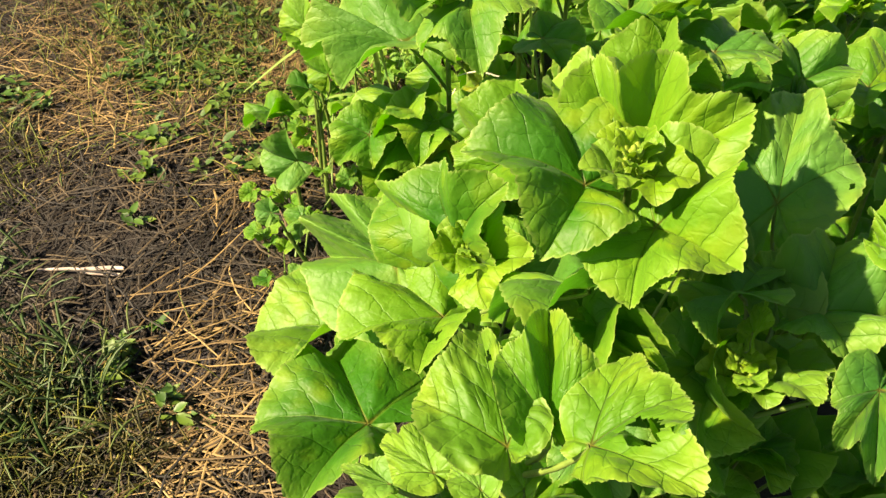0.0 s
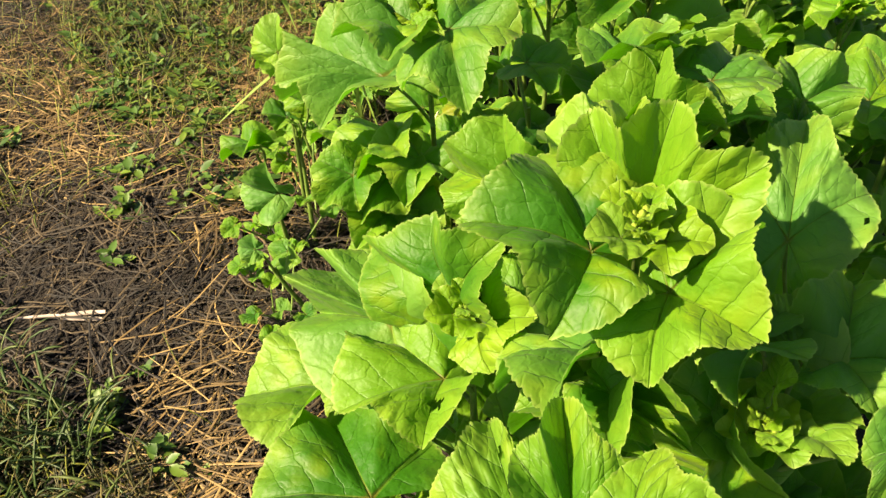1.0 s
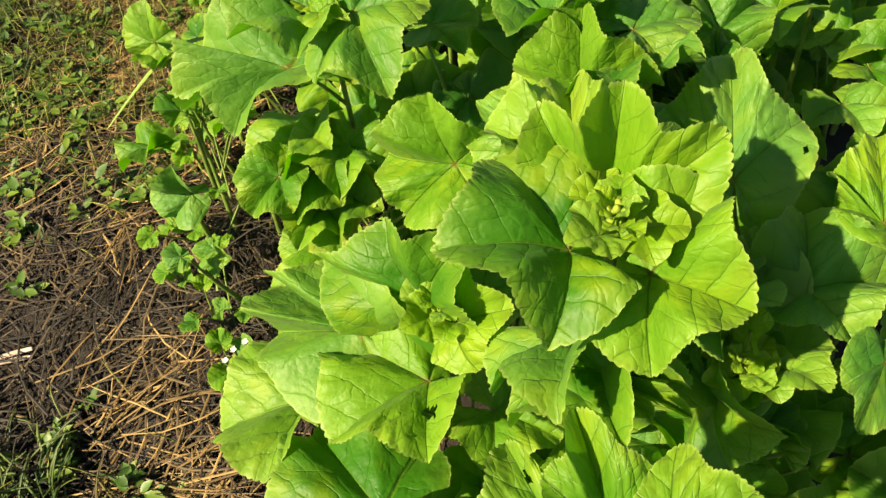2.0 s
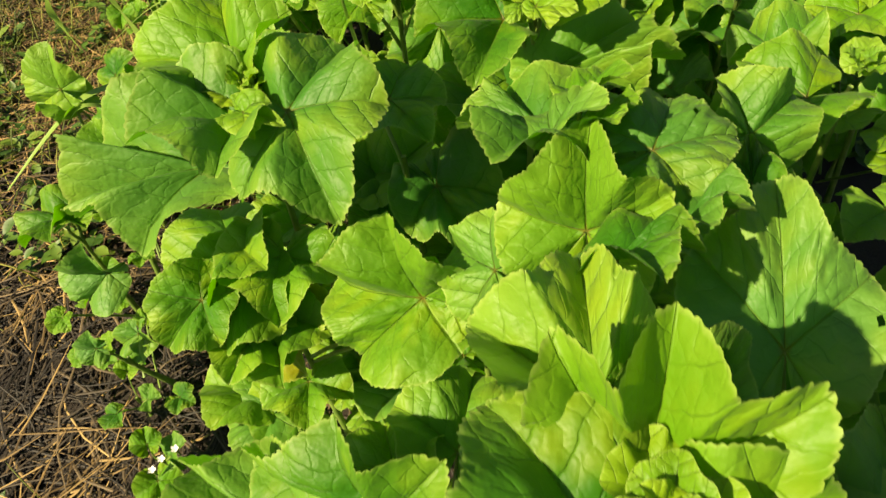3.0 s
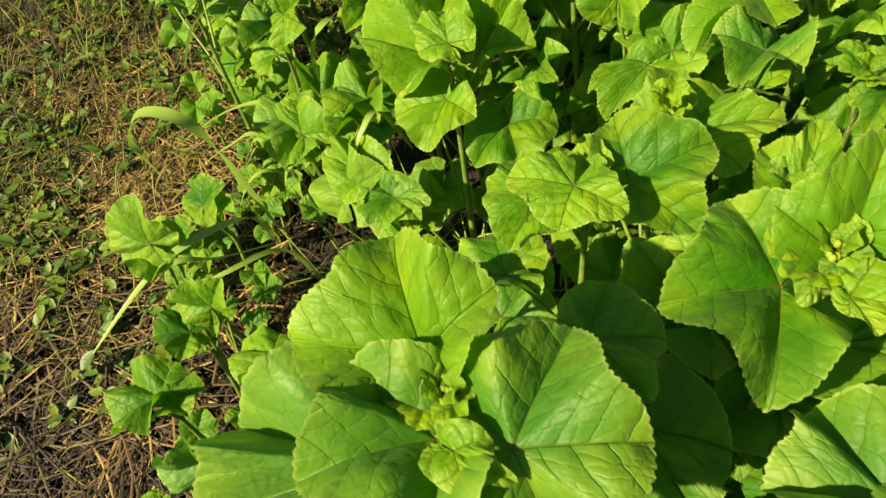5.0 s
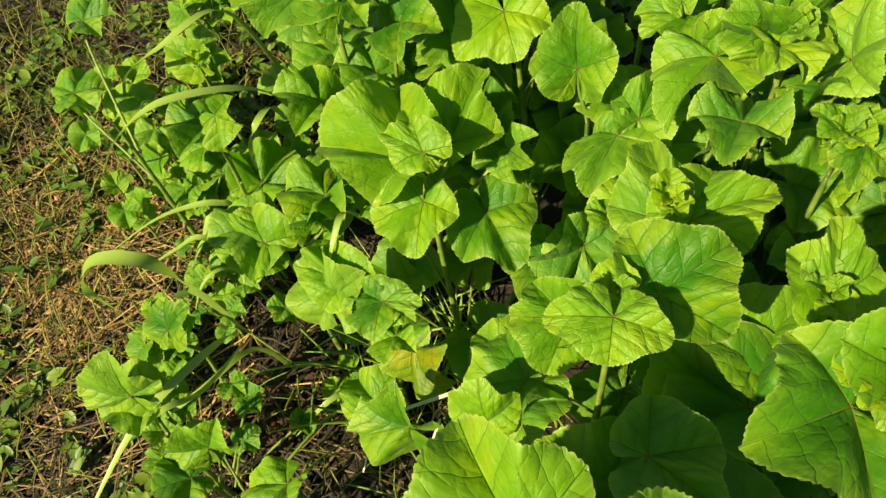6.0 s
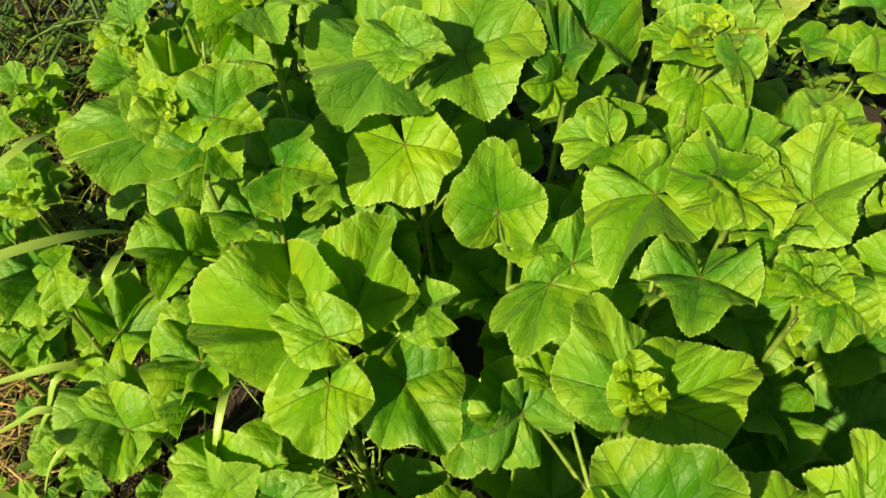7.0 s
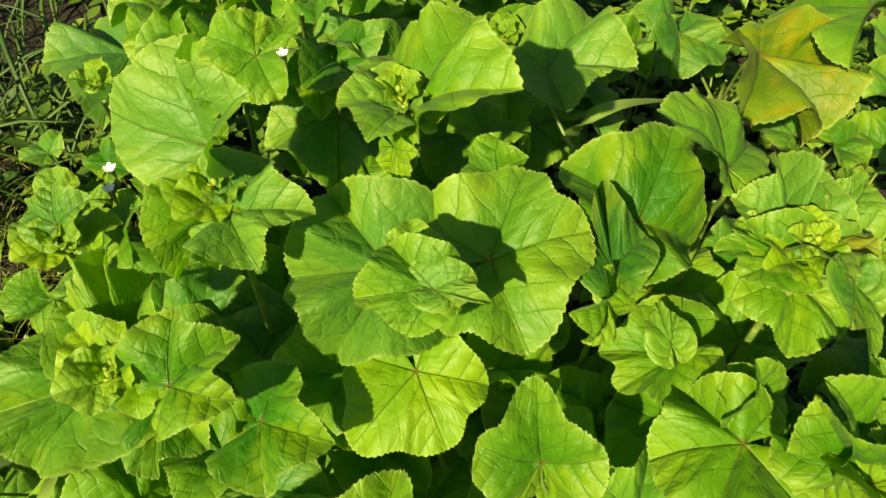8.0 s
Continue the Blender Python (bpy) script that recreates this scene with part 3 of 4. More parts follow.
leaf(p, (0.351, 0.589, 0.581), -33, 15, 0.023, (0.03, -14, 61), (0.025, 29, 60))
leaf(p, (0.514, 0.754, 0.435), -19, 35, 0.035, (0.048, -19, 59), (0.042, 20, 53))
leaf(p, (0.345, 0.591, 0.583), 70, 12, 0.042, (0.023, -4, 18), (0.028, 5, 20))
p = mallow((0.24, 0.77), 0.64, 2)
leaf(p, (0.215, 0.771, 0.622), 174, 5, 0.070, (0.081, 2, 66), (0.062, 33, 63), back=0.4)
leaf(p, (0.249, 0.772, 0.637), 51, 44, 0.075, (0.053, 26, 66), (0.06, 17, 75), 'young', back=0.4)
leaf(p, (0.247, 0.746, 0.580), -11, 6, 0.105, (0.091, 6, 25), (0.077, -5, 23), back=0.4)
leaf(p, (0.231, 0.741, 0.652), -82, -4, 0.025, (0.033, 13, 44), (0.011, -10, 31), 'young')
leaf(p, (0.231, 0.766, 0.640), -139, -8, 0.024, (0.017, -46, 51), (0.019, 9, 76), 'young')
p = mallow((0.12, 0.78), 0.5, 0)
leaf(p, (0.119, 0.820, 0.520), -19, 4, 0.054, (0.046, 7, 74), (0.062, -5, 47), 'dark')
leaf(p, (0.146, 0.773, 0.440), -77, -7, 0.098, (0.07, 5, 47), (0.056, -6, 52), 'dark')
p = mallow((0.53, 0.87), 0.4, 0)
leaf(p, (0.537, 0.867, 0.444), 128, 30, 0.066, (0.062, -2, 64), (0.063, 17, 65), 'dark')
p = mallow((-0.28, 1.16), 0.28, 0, 'small mallow seedling with pale rounded leaves', under=1)
leaf(p, (-0.285, 1.167, 0.305), 176, 13, 0.051, (0.049, 20, 73), (0.057, 1, 57), 'pale', depth=0.06)
p = mallow((-0.26, 1.07), 0.25, 0, 'small mallow seedling with pale rounded leaves', under=1)
leaf(p, (-0.271, 1.075, 0.271), 179, 20, 0.042, (0.035, -4, 71), (0.039, 15, 54), depth=0.06)
leaf(p, (-0.237, 1.088, 0.293), 127, 45, 0.043, (0.048, -41, 37), (0.046, 45, 49), depth=0.06)
p = mallow((-0.3, 0.99), 0.25, 0, 'small mallow seedling with pale rounded leaves', under=1)
leaf(p, (-0.308, 1.002, 0.270), -157, -8, 0.059, (0.055, 30, 63), (0.058, -7, 63), depth=0.06)
leaf(p, (-0.295, 0.988, 0.278), 9, -3, 0.040, (0.047, -21, 59), (0.041, 22, 56), depth=0.06)
leaf(p, (-0.265, 0.930, 0.232), 166, 6, 0.064, (0.054, -36, 42), (0.059, 71, -9), 'dark', depth=0.06)
p = mallow((-0.24, 1.28), 0.2, 0, 'small mallow seedling with pale rounded leaves', under=1)
leaf(p, (-0.246, 1.289, 0.226), 84, 40, 0.039, (0.041, -24, 56), (0.038, 36, 62), depth=0.06)
leaf(p, (-0.251, 1.276, 0.261), 65, 37, 0.041, (0.048, -30, 61), (0.05, 21, 50), depth=0.06)
p = mallow((-0.28, 0.86), 0.15, 0, 'small mallow seedling with pale rounded leaves', under=1)
leaf(p, (-0.298, 0.851, 0.186), 169, 2, 0.029, (0.026, -48, 57), (0.025, 49, 58), 'dark', depth=0.06)
leaf(p, (-0.262, 0.888, 0.143), -96, -41, 0.042, (0.039, 33, 62), (0.039, -20, 66), 'dark', depth=0.06)
p = mallow((-0.17, 1.01), 0.27, 0, 'small mallow seedling with pale rounded leaves', under=1)
leaf(p, (-0.173, 1.015, 0.281), -149, 3, 0.050, (0.049, 29, 56), (0.057, -23, 60), depth=0.06)
p = mallow((-0.08, 1.3), 0.3, 0, under=1)
leaf(p, (-0.090, 1.309, 0.319), 173, 23, 0.067, (0.07, -3, 71), (0.072, -14, 54), depth=0.06)
leaf(p, (-0.095, 1.285, 0.330), 130, 2, 0.069, (0.049, -25, 78), (0.052, 17, 41), depth=0.06)
leaf(p, (-0.025, 1.263, 0.357), 158, 0, 0.036, (0.045, 19, 69), (0.04, -26, 42), depth=0.06)
leaf(p, (0.008, 1.305, 0.339), 144, 3, 0.063, (0.045, 18, 62), (0.065, -11, 41), depth=0.06)
p = mallow((0.0, 1.15), 0.33, 0, under=1)
leaf(p, (-0.051, 1.171, 0.332), 71, 41, 0.062, (0.059, -32, 54), (0.062, 28, 57), 'pale', depth=0.06)
leaf(p, (-0.029, 1.171, 0.350), 123, 6, 0.064, (0.037, -24, 75), (0.053, 15, 35), depth=0.06)
leaf(p, (0.001, 1.124, 0.360), 168, -7, 0.046, (0.044, -7, 64), (0.035, 5, 42), depth=0.06)
leaf(p, (0.004, 1.122, 0.361), -35, 11, 0.043, (0.03, 10, 38), (0.041, -8, 30), 'young', depth=0.06)
leaf(p, (0.000, 1.101, 0.317), -132, 15, 0.040, (0.035, 16, 55), (0.038, -31, 65), depth=0.06)
leaf(p, (0.014, 1.106, 0.261), -69, -14, 0.065, (0.062, 58, 12), (0.06, -53, 44), 'yellow', depth=0.06)
p = mallow((0.09, 1.17), 0.5, 1, under=4)
leaf(p, (0.085, 1.191, 0.480), 138, 1, 0.105, (0.06, -16, 58), (0.09, 17, 63), back=0.4)
leaf(p, (0.129, 1.189, 0.480), 37, 24, 0.087, (0.07, -2, 53), (0.055, 3, 57), back=0.4)
leaf(p, (0.079, 1.152, 0.460), -126, -20, 0.059, (0.039, 7, 72), (0.059, -7, 64), 'young')
leaf(p, (0.138, 1.135, 0.420), -90, -12, 0.072, (0.053, 6, 73), (0.058, -5, 53))
leaf(p, (0.090, 1.154, 0.530), 123, 4, 0.048, (0.031, -13, 52), (0.038, 11, 40), 'young')
leaf(p, (0.185, 1.167, 0.459), -83, 20, 0.040, (0.038, 30, 41), (0.036, -36, 34))
p = mallow((0.15, 0.92), 0.57, 1, under=4)
leaf(p, (0.180, 0.909, 0.570), 1, 22, 0.064, (0.057, 17, 79), (0.059, -15, 65), back=0.4)
leaf(p, (0.131, 0.897, 0.600), -127, -16, 0.034, (0.043, 2, 78), (0.049, -2, 84))
leaf(p, (0.118, 0.931, 0.550), 147, -5, 0.048, (0.048, -23, 65), (0.042, 16, 38))
p = mallow((0.24, 0.98), 0.55, 1)
leaf(p, (0.272, 1.002, 0.470), 75, 19, 0.087, (0.066, -16, 55), (0.052, 12, 37), back=0.4)
leaf(p, (0.258, 0.971, 0.530), -15, 12, 0.073, (0.051, 9, 48), (0.053, -9, 47))
leaf(p, (0.211, 1.059, 0.399), -152, -45, 0.058, (0.052, -41, 42), (0.063, 51, 45), 'dark')
leaf(p, (0.249, 1.071, 0.408), 132, 15, 0.027, (0.026, 22, 58), (0.03, -17, 53), 'young')
p = mallow((0.26, 0.84), 0.6, 1)
leaf(p, (0.265, 0.838, 0.600), 51, 26, 0.058, (0.044, 4, 46), (0.041, -4, 43), 'young')
p = mallow((0.28, 1.17), 0.48, 0, under=4)
leaf(p, (0.273, 1.183, 0.515), 62, 54, 0.064, (0.048, 1, 65), (0.051, 36, 66))
leaf(p, (0.284, 1.120, 0.470), 176, -17, 0.065, (0.07, -4, 34), (0.027, 5, 42))
p = mallow((0.35, 1.06), 0.5, 0)
leaf(p, (0.344, 1.026, 0.549), -142, 2, 0.052, (0.047, 22, 62), (0.048, 11, 72))
leaf(p, (0.308, 1.120, 0.480), 35, 24, 0.052, (0.039, 10, 57), (0.054, -9, 50))
leaf(p, (0.377, 1.107, 0.541), 146, -19, 0.061, (0.086, 0, 56), (0.054, -6, 56))
p = mallow((0.4, 1.05), 0.6, 1)
leaf(p, (0.388, 1.056, 0.600), 117, -18, 0.048, (0.034, -43, 35), (0.047, 52, 18))
leaf(p, (0.401, 1.065, 0.598), 42, 34, 0.048, (0.057, 37, 44), (0.055, -27, 50))
leaf(p, (0.381, 1.047, 0.601), -91, -5, 0.041, (0.049, -2, 67), (0.043, 27, 46), 'young')
leaf(p, (0.441, 1.018, 0.579), -49, 57, 0.057, (0.06, 21, 62), (0.045, -22, 64), 'pale')
leaf(p, (0.425, 1.011, 0.556), 134, -19, 0.047, (0.045, 21, 56), (0.047, -30, 53))
p = mallow((0.41, 0.97), 0.54, 1)
leaf(p, (0.416, 0.977, 0.541), -35, 33, 0.035, (0.038, -19, 56), (0.037, 19, 56), 'young')
leaf(p, (0.421, 0.958, 0.540), -141, -21, 0.042, (0.032, 1, 58), (0.032, -1, 49))
leaf(p, (0.406, 0.980, 0.550), 122, 20, 0.027, (0.025, 8, 61), (0.025, -3, 63), 'young')
p = mallow((0.08, 1.36), 0.6, 2)
leaf(p, (0.102, 1.329, 0.610), -9, 26, 0.049, (0.046, 13, 54), (0.04, -11, 46))
leaf(p, (0.095, 1.349, 0.570), -130, -16, 0.051, (0.046, 7, 47), (0.047, -7, 50))
leaf(p, (0.065, 1.383, 0.570), 159, -5, 0.085, (0.067, -12, 34), (0.052, 18, 60))
leaf(p, (0.088, 1.394, 0.570), 71, 28, 0.072, (0.054, -4, 35), (0.052, 3, 31), 'pale')
p = mallow((0.12, 1.33), 0.46, 0, under=4)
leaf(p, (0.136, 1.306, 0.549), -59, 16, 0.053, (0.043, 30, 68), (0.047, -19, 65))
leaf(p, (0.105, 1.338, 0.463), 146, 9, 0.052, (0.05, 18, 63), (0.056, -2, 56))
leaf(p, (0.036, 1.360, 0.434), 152, 27, 0.056, (0.055, 1, 67), (0.062, -10, 55))
leaf(p, (0.176, 1.441, 0.420), 65, 8, 0.052, (0.058, -2, 45), (0.045, 3, 77), 'dark')
p = mallow((0.26, 1.3), 0.62, 1)
leaf(p, (0.315, 1.293, 0.590), -26, 13, 0.070, (0.071, 11, 53), (0.067, -13, 84), back=0.85)
leaf(p, (0.260, 1.334, 0.580), 143, -6, 0.073, (0.074, -21, 50), (0.074, 22, 51))
leaf(p, (0.252, 1.273, 0.640), 147, -2, 0.047, (0.031, -15, 54), (0.04, 15, 51))
leaf(p, (0.251, 1.270, 0.645), -57, 5, 0.033, (0.025, 10, 34), (0.018, -6, 20), 'young')
leaf(p, (0.242, 1.282, 0.530), -104, -21, 0.058, (0.052, 8, 57), (0.069, -9, 62), 'young')
p = mallow((0.4, 1.25), 0.57, 0)
leaf(p, (0.421, 1.257, 0.585), 29, 18, 0.080, (0.071, -2, 66), (0.06, -39, 75))
leaf(p, (0.378, 1.239, 0.585), 58, 15, 0.065, (0.035, -4, 22), (0.034, 9, 50), 'dark')
leaf(p, (0.358, 1.225, 0.587), -158, -31, 0.033, (0.03, -58, 37), (0.034, 48, 30))
p = mallow((0.46, 1.16), 0.62, 2)
leaf(p, (0.473, 1.176, 0.600), 55, 30, 0.065, (0.05, 7, 44), (0.061, -4, 24))
leaf(p, (0.473, 1.163, 0.580), -134, -21, 0.053, (0.051, -3, 46), (0.044, 3, 62))
leaf(p, (0.451, 1.164, 0.620), 126, -5, 0.046, (0.034, -9, 29), (0.04, 7, 21))
leaf(p, (0.467, 1.161, 0.623), -66, 13, 0.038, (0.044, -17, 56), (0.043, 23, 52), 'yellow')
leaf(p, (0.511, 1.165, 0.610), 40, 25, 0.038, (0.027, 12, 37), (0.035, -8, 25))
leaf(p, (0.453, 1.127, 0.636), -123, -15, 0.044, (0.024, 5, 28), (0.026, -3, 14))
p = mallow((0.51, 1.25), 0.56, 0)
leaf(p, (0.491, 1.244, 0.605), 63, 11, 0.067, (0.073, 34, 60), (0.063, -30, 47), 'young', back=0.4)
leaf(p, (0.534, 1.470, 0.509), -52, 16, 0.085, (0.088, 4, 65), (0.077, 10, 64))
p = mallow((0.33, 1.41), 0.63, 2)
leaf(p, (0.337, 1.407, 0.633), 14, 22, 0.084, (0.08, -22, 62), (0.084, 21, 61), back=0.4)
leaf(p, (0.324, 1.405, 0.635), 143, 15, 0.046, (0.047, 13, 58), (0.052, -5, 60), 'young')
leaf(p, (0.374, 1.356, 0.576), 52, 34, 0.034, (0.031, -32, 63), (0.03, 41, 57))
leaf(p, (0.347, 1.550, 0.500), -124, -9, 0.077, (0.093, 3, 49), (0.069, -4, 76), 'dark')
leaf(p, (0.310, 1.397, 0.616), -95, -7, 0.025, (0.023, 29, 21), (0.028, -71, 38), 'young')
p = mallow((0.19, 1.42), 0.63, 2)
leaf(p, (0.199, 1.438, 0.655), 67, 42, 0.072, (0.085, -28, 60), (0.068, 57, 48), 'pale', back=0.4, holes=((0.485, 0.31, 0.06), (0.46, 0.40, 0.05), (0.49, 0.22, 0.045), (0.43, 0.48, 0.03)), rings=16)
leaf(p, (0.186, 1.405, 0.630), -43, 11, 0.057, (0.044, 15, 56), (0.044, -15, 56), back=0.7)
leaf(p, (0.187, 1.426, 0.610), -159, -16, 0.055, (0.039, -5, 29), (0.056, 5, 30))
p = mallow((0.4, 1.19), 0.5, 0)
leaf(p, (0.401, 1.179, 0.526), 168, -16, 0.052, (0.039, -6, 40), (0.057, 5, 33))
leaf(p, (0.400, 1.125, 0.532), 75, 41, 0.031, (0.031, 15, 38), (0.036, -34, 70))
leaf(p, (0.404, 1.126, 0.534), 14, 26, 0.037, (0.047, 58, 17), (0.045, -41, 35), 'young')
leaf(p, (0.393, 1.186, 0.542), 65, 14, 0.031, (0.024, -5, 24), (0.021, 6, 27), 'young')
p = mallow((0.5, 0.89), 0.52, 1)
leaf(p, (0.515, 0.915, 0.515), 164, -31, 0.053, (0.06, 23, 62), (0.08, 3, 53))
leaf(p, (0.522, 0.911, 0.510), -29, 5, 0.040, (0.046, -12, 55), (0.046, 23, 58), 'young')
p = mallow((-0.22, 1.57), 0.36, 0, under=1)
leaf(p, (-0.211, 1.753, 0.378), -18, 6, 0.046, (0.054, 6, 69), (0.043, -7, 50), depth=0.06)
leaf(p, (-0.272, 1.700, 0.309), -6, -8, 0.045, (0.051, 1, 64), (0.048, -1, 57), depth=0.06)
p = mallow((-0.08, 1.56), 0.38, 1, under=1)
leaf(p, (-0.087, 1.630, 0.333), 99, 55, 0.044, (0.054, -38, 50), (0.044, 48, 46), 'young', depth=0.06)
p = mallow((-0.1, 1.46), 0.34, 0, under=1)
leaf(p, (-0.108, 1.512, 0.324), 155, 13, 0.056, (0.068, 12, 68), (0.064, -16, 45), depth=0.06)
leaf(p, (-0.088, 1.478, 0.371), -58, 0, 0.046, (0.039, 43, 34), (0.052, -55, 53), depth=0.06)
p = mallow((-0.28, 1.13), 0.3, 0, 'small mallow seedling with pale rounded leaves', under=1)
leaf(p, (-0.286, 1.159, 0.345), 146, 15, 0.057, (0.058, -48, 15), (0.063, 56, 45), 'pale', depth=0.06)
p = mallow((-0.03, 1.0), 0.34, 0, 'small mallow seedling with pale rounded leaves', under=1)
leaf(p, (-0.029, 0.988, 0.343), 130, 15, 0.058, (0.083, -46, 11), (0.059, 55, 27), depth=0.06)
p = mallow((0.04, 0.94), 0.42, 0, 'small mallow seedling with pale rounded leaves', under=1)
leaf(p, (0.033, 0.920, 0.456), 77, 57, 0.043, (0.041, -37, 63), (0.034, -2, 64), 'young', depth=0.06)
p = mallow((0.09, 1.5), 0.57, 2)
leaf(p, (0.093, 1.502, 0.589), 66, 25, 0.030, (0.031, -17, 51), (0.034, 29, 69))
leaf(p, (0.067, 1.456, 0.576), 128, 15, 0.034, (0.029, -41, 50), (0.031, 69, 15))
leaf(p, (0.133, 1.492, 0.568), -139, -37, 0.036, (0.046, 41, 52), (0.043, -38, 45))
p = mallow((0.18, 1.72), 0.5, 1)
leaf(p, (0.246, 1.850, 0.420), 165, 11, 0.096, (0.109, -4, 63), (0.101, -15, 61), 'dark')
p = mallow((0.95, 1.5), 0.25, 0, 'yellowing broad-leaved vine plant behind the mallows')
leaf(p, (0.866, 1.430, 0.380), -94, -22, 0.122, (0.144, -10, 60), (0.127, 17, 59), 'yellow', back=0.4)
leaf(p, (0.900, 1.569, 0.302), -132, -23, 0.066, (0.076, -6, 69), (0.057, 17, 58), 'dark')
leaf(p, (1.009, 1.384, 0.409), 158, -27, 0.103, (0.12, 23, 45), (0.157, -27, 59), 'pale', back=0.4)

# tiny flowers
for key, at in (((0.33, 1.41), (0.304, 1.546, 0.6)), ((0.09, 1.5), (0.144, 1.537, 0.58)), ((0.09, 1.5), (0.136, 1.529, 0.57)),
                ((-0.28, 0.86), (-0.242, 0.713, 0.12)), ((-0.28, 0.86), (-0.261, 0.711, 0.1)), ((-0.28, 0.86), (-0.225, 0.722, 0.12))):
    flower(PLANT_AT[key], at)

# plants at the edges of the bed
for n, (bx, by, bz) in enumerate(((0.50, 0.28, 0.52), (0.52, 0.48, 0.56), (0.50, 0.70, 0.55), (0.66, 0.38, 0.54), (0.67, 0.62, 0.55), (0.67, 0.85, 0.52),
                                  (0.60, 1.00, 0.46), (0.36, 1.62, 0.58), (0.55, 1.55, 0.48), (0.45, 0.12, 0.5), (0.28, 0.16, 0.46), (0.55, 1.90, 0.46),
                                  (0.75, 1.15, 0.34), (0.6, 1.72, 0.42), (0.36, 1.84, 0.5), (0.84, 0.98, 0.34), (0.42, 2.05, 0.45), (0.78, 1.86, 0.36))):
    bushy_mallow((bx, by), bz, n)

# low leaves of the vine behind the mallows
vine = PLANT_AT[(0.95, 1.5)]
rv = random.Random(77)
for vx, vy, vz, vs in ((0.95, 1.32, 0.25, 0.05), (0.99, 1.22, 0.25, 0.075), (1.17, 1.33, 0.2, 0.08), (0.90, 1.60, 0.28, 0.08), (0.80, 1.60, 0.30, 0.06), (1.02, 1.40, 0.16, 0.06), (1.12, 1.30, 0.15, 0.07), (1.0, 1.66, 0.14, 0.08), (1.18, 1.55, 0.12, 0.07), (0.88, 1.72, 0.15, 0.07), (1.35, 1.42, 0.12, 0.08),
                       (1.22, 1.75, 0.12, 0.09), (0.95, 1.92, 0.14, 0.09), (1.1, 1.95, 0.12, 0.08), (0.78, 1.66, 0.2, 0.06), (1.45, 1.65, 0.12, 0.09), (0.92, 1.25, 0.17, 0.06)):
    h = rv.uniform(0, 360)
    common_leaf(vine, (vx, vy, vz), h, rv.uniform(-20, 10), rv.uniform(-15, 15), vs, FILL, rv.randrange(7))
    common_petiole(vine, (vx, vy, vz), h, (vx - 0.05, vy - 0.02, 0.0), 0.002)

# seedlings along the edge of the bed
for bx, by, bz, count, size in ((-0.19, 1.42, 0.12, 5, 0.030), (-0.30, 1.39, 0.11, 5, 0.030), (-0.33, 1.33, 0.09, 5, 0.026),
                                (-0.06, 1.14, 0.10, 5, 0.028), (-0.08, 1.21, 0.08, 4, 0.022), (0.10, 1.13, 0.09, 5, 0.022), (-0.05, 1.44, 0.17, 6, 0.032), (-0.20, 1.63, 0.12, 5, 0.032),
                                (-0.16, 1.58, 0.13, 6, 0.030), (-0.20, 1.51, 0.10, 4, 0.024), (-0.21, 1.37, 0.13, 4, 0.024), (-0.18, 1.71, 0.24, 7, 0.034),
                                (-0.19, 1.63, 0.20, 6, 0.034), (-0.04, 1.55, 0.18, 6, 0.034), (-0.10, 1.80, 0.22, 6, 0.036), (-0.01, 1.28, 0.12, 5, 0.026), (0.04, 1.66, 0.22, 6, 0.036),
                                (-0.34, 1.02, 0.09, 4, 0.026), (-0.36, 0.93, 0.07, 4, 0.022), (-0.33, 1.20, 0.13, 5, 0.026), (-0.30, 0.84, 0.08, 3, 0.026),
                                (-0.27, 0.74, 0.09, 3, 0.03), (-0.29, 1.62, 0.16, 5, 0.030), (-0.13, 1.47, 0.14, 5, 0.028), (-0.28, 1.75, 0.22, 6, 0.038), (-0.05, 1.95, 0.24, 7, 0.038), (0.12, 1.9, 0.26, 7, 0.038), (-0.24, 1.86, 0.18, 5, 0.034)):
    seedling((bx, by), bz, count, size)

# ---- ground ----
def rise(x, y):
    near = math.exp(-((x + 0.3) / 3.0) ** 2 - ((y - 1.0) / 3.0) ** 2)
    return near * (0.022 * noise.noise(Vector((x * 2.5, y * 2.5, 0))) + 0.010 * noise.noise(Vector((x * 9, y * 9, 3))) + 0.005 * noise.noise(Vector((x * 26, y * 26, 7))))


def ground_lines(low, high, step, far):
    line = [low + step * i for i in range(int((high - low) / step) + 1)]
    grow = step
    a, b = [], []
    lo, hi = line[0], line[-1]
    while grow < far:
        grow *= 1.8
        lo, hi = lo - grow, hi + grow
        a.append(lo)
        b.append(hi)
    return a[::-1] + line + b


gx, gy = ground_lines(-1.9, 1.5, 0.017, 600), ground_lines(-0.4, 2.9, 0.017, 600)
gverts = [(x, y, rise(x, y)) for y in gy for x in gx]
w = len(gx)
gfaces = [(j * w + i, j * w + i + 1, (j + 1) * w + i + 1, (j + 1) * w + i) for j in range(len(gy) - 1) for i in range(w - 1)]
ground = mesh_object("ground", gverts, gfaces, SOIL)
tagged(ground, "bare brown garden soil with small clods", "ground", kind="structure")


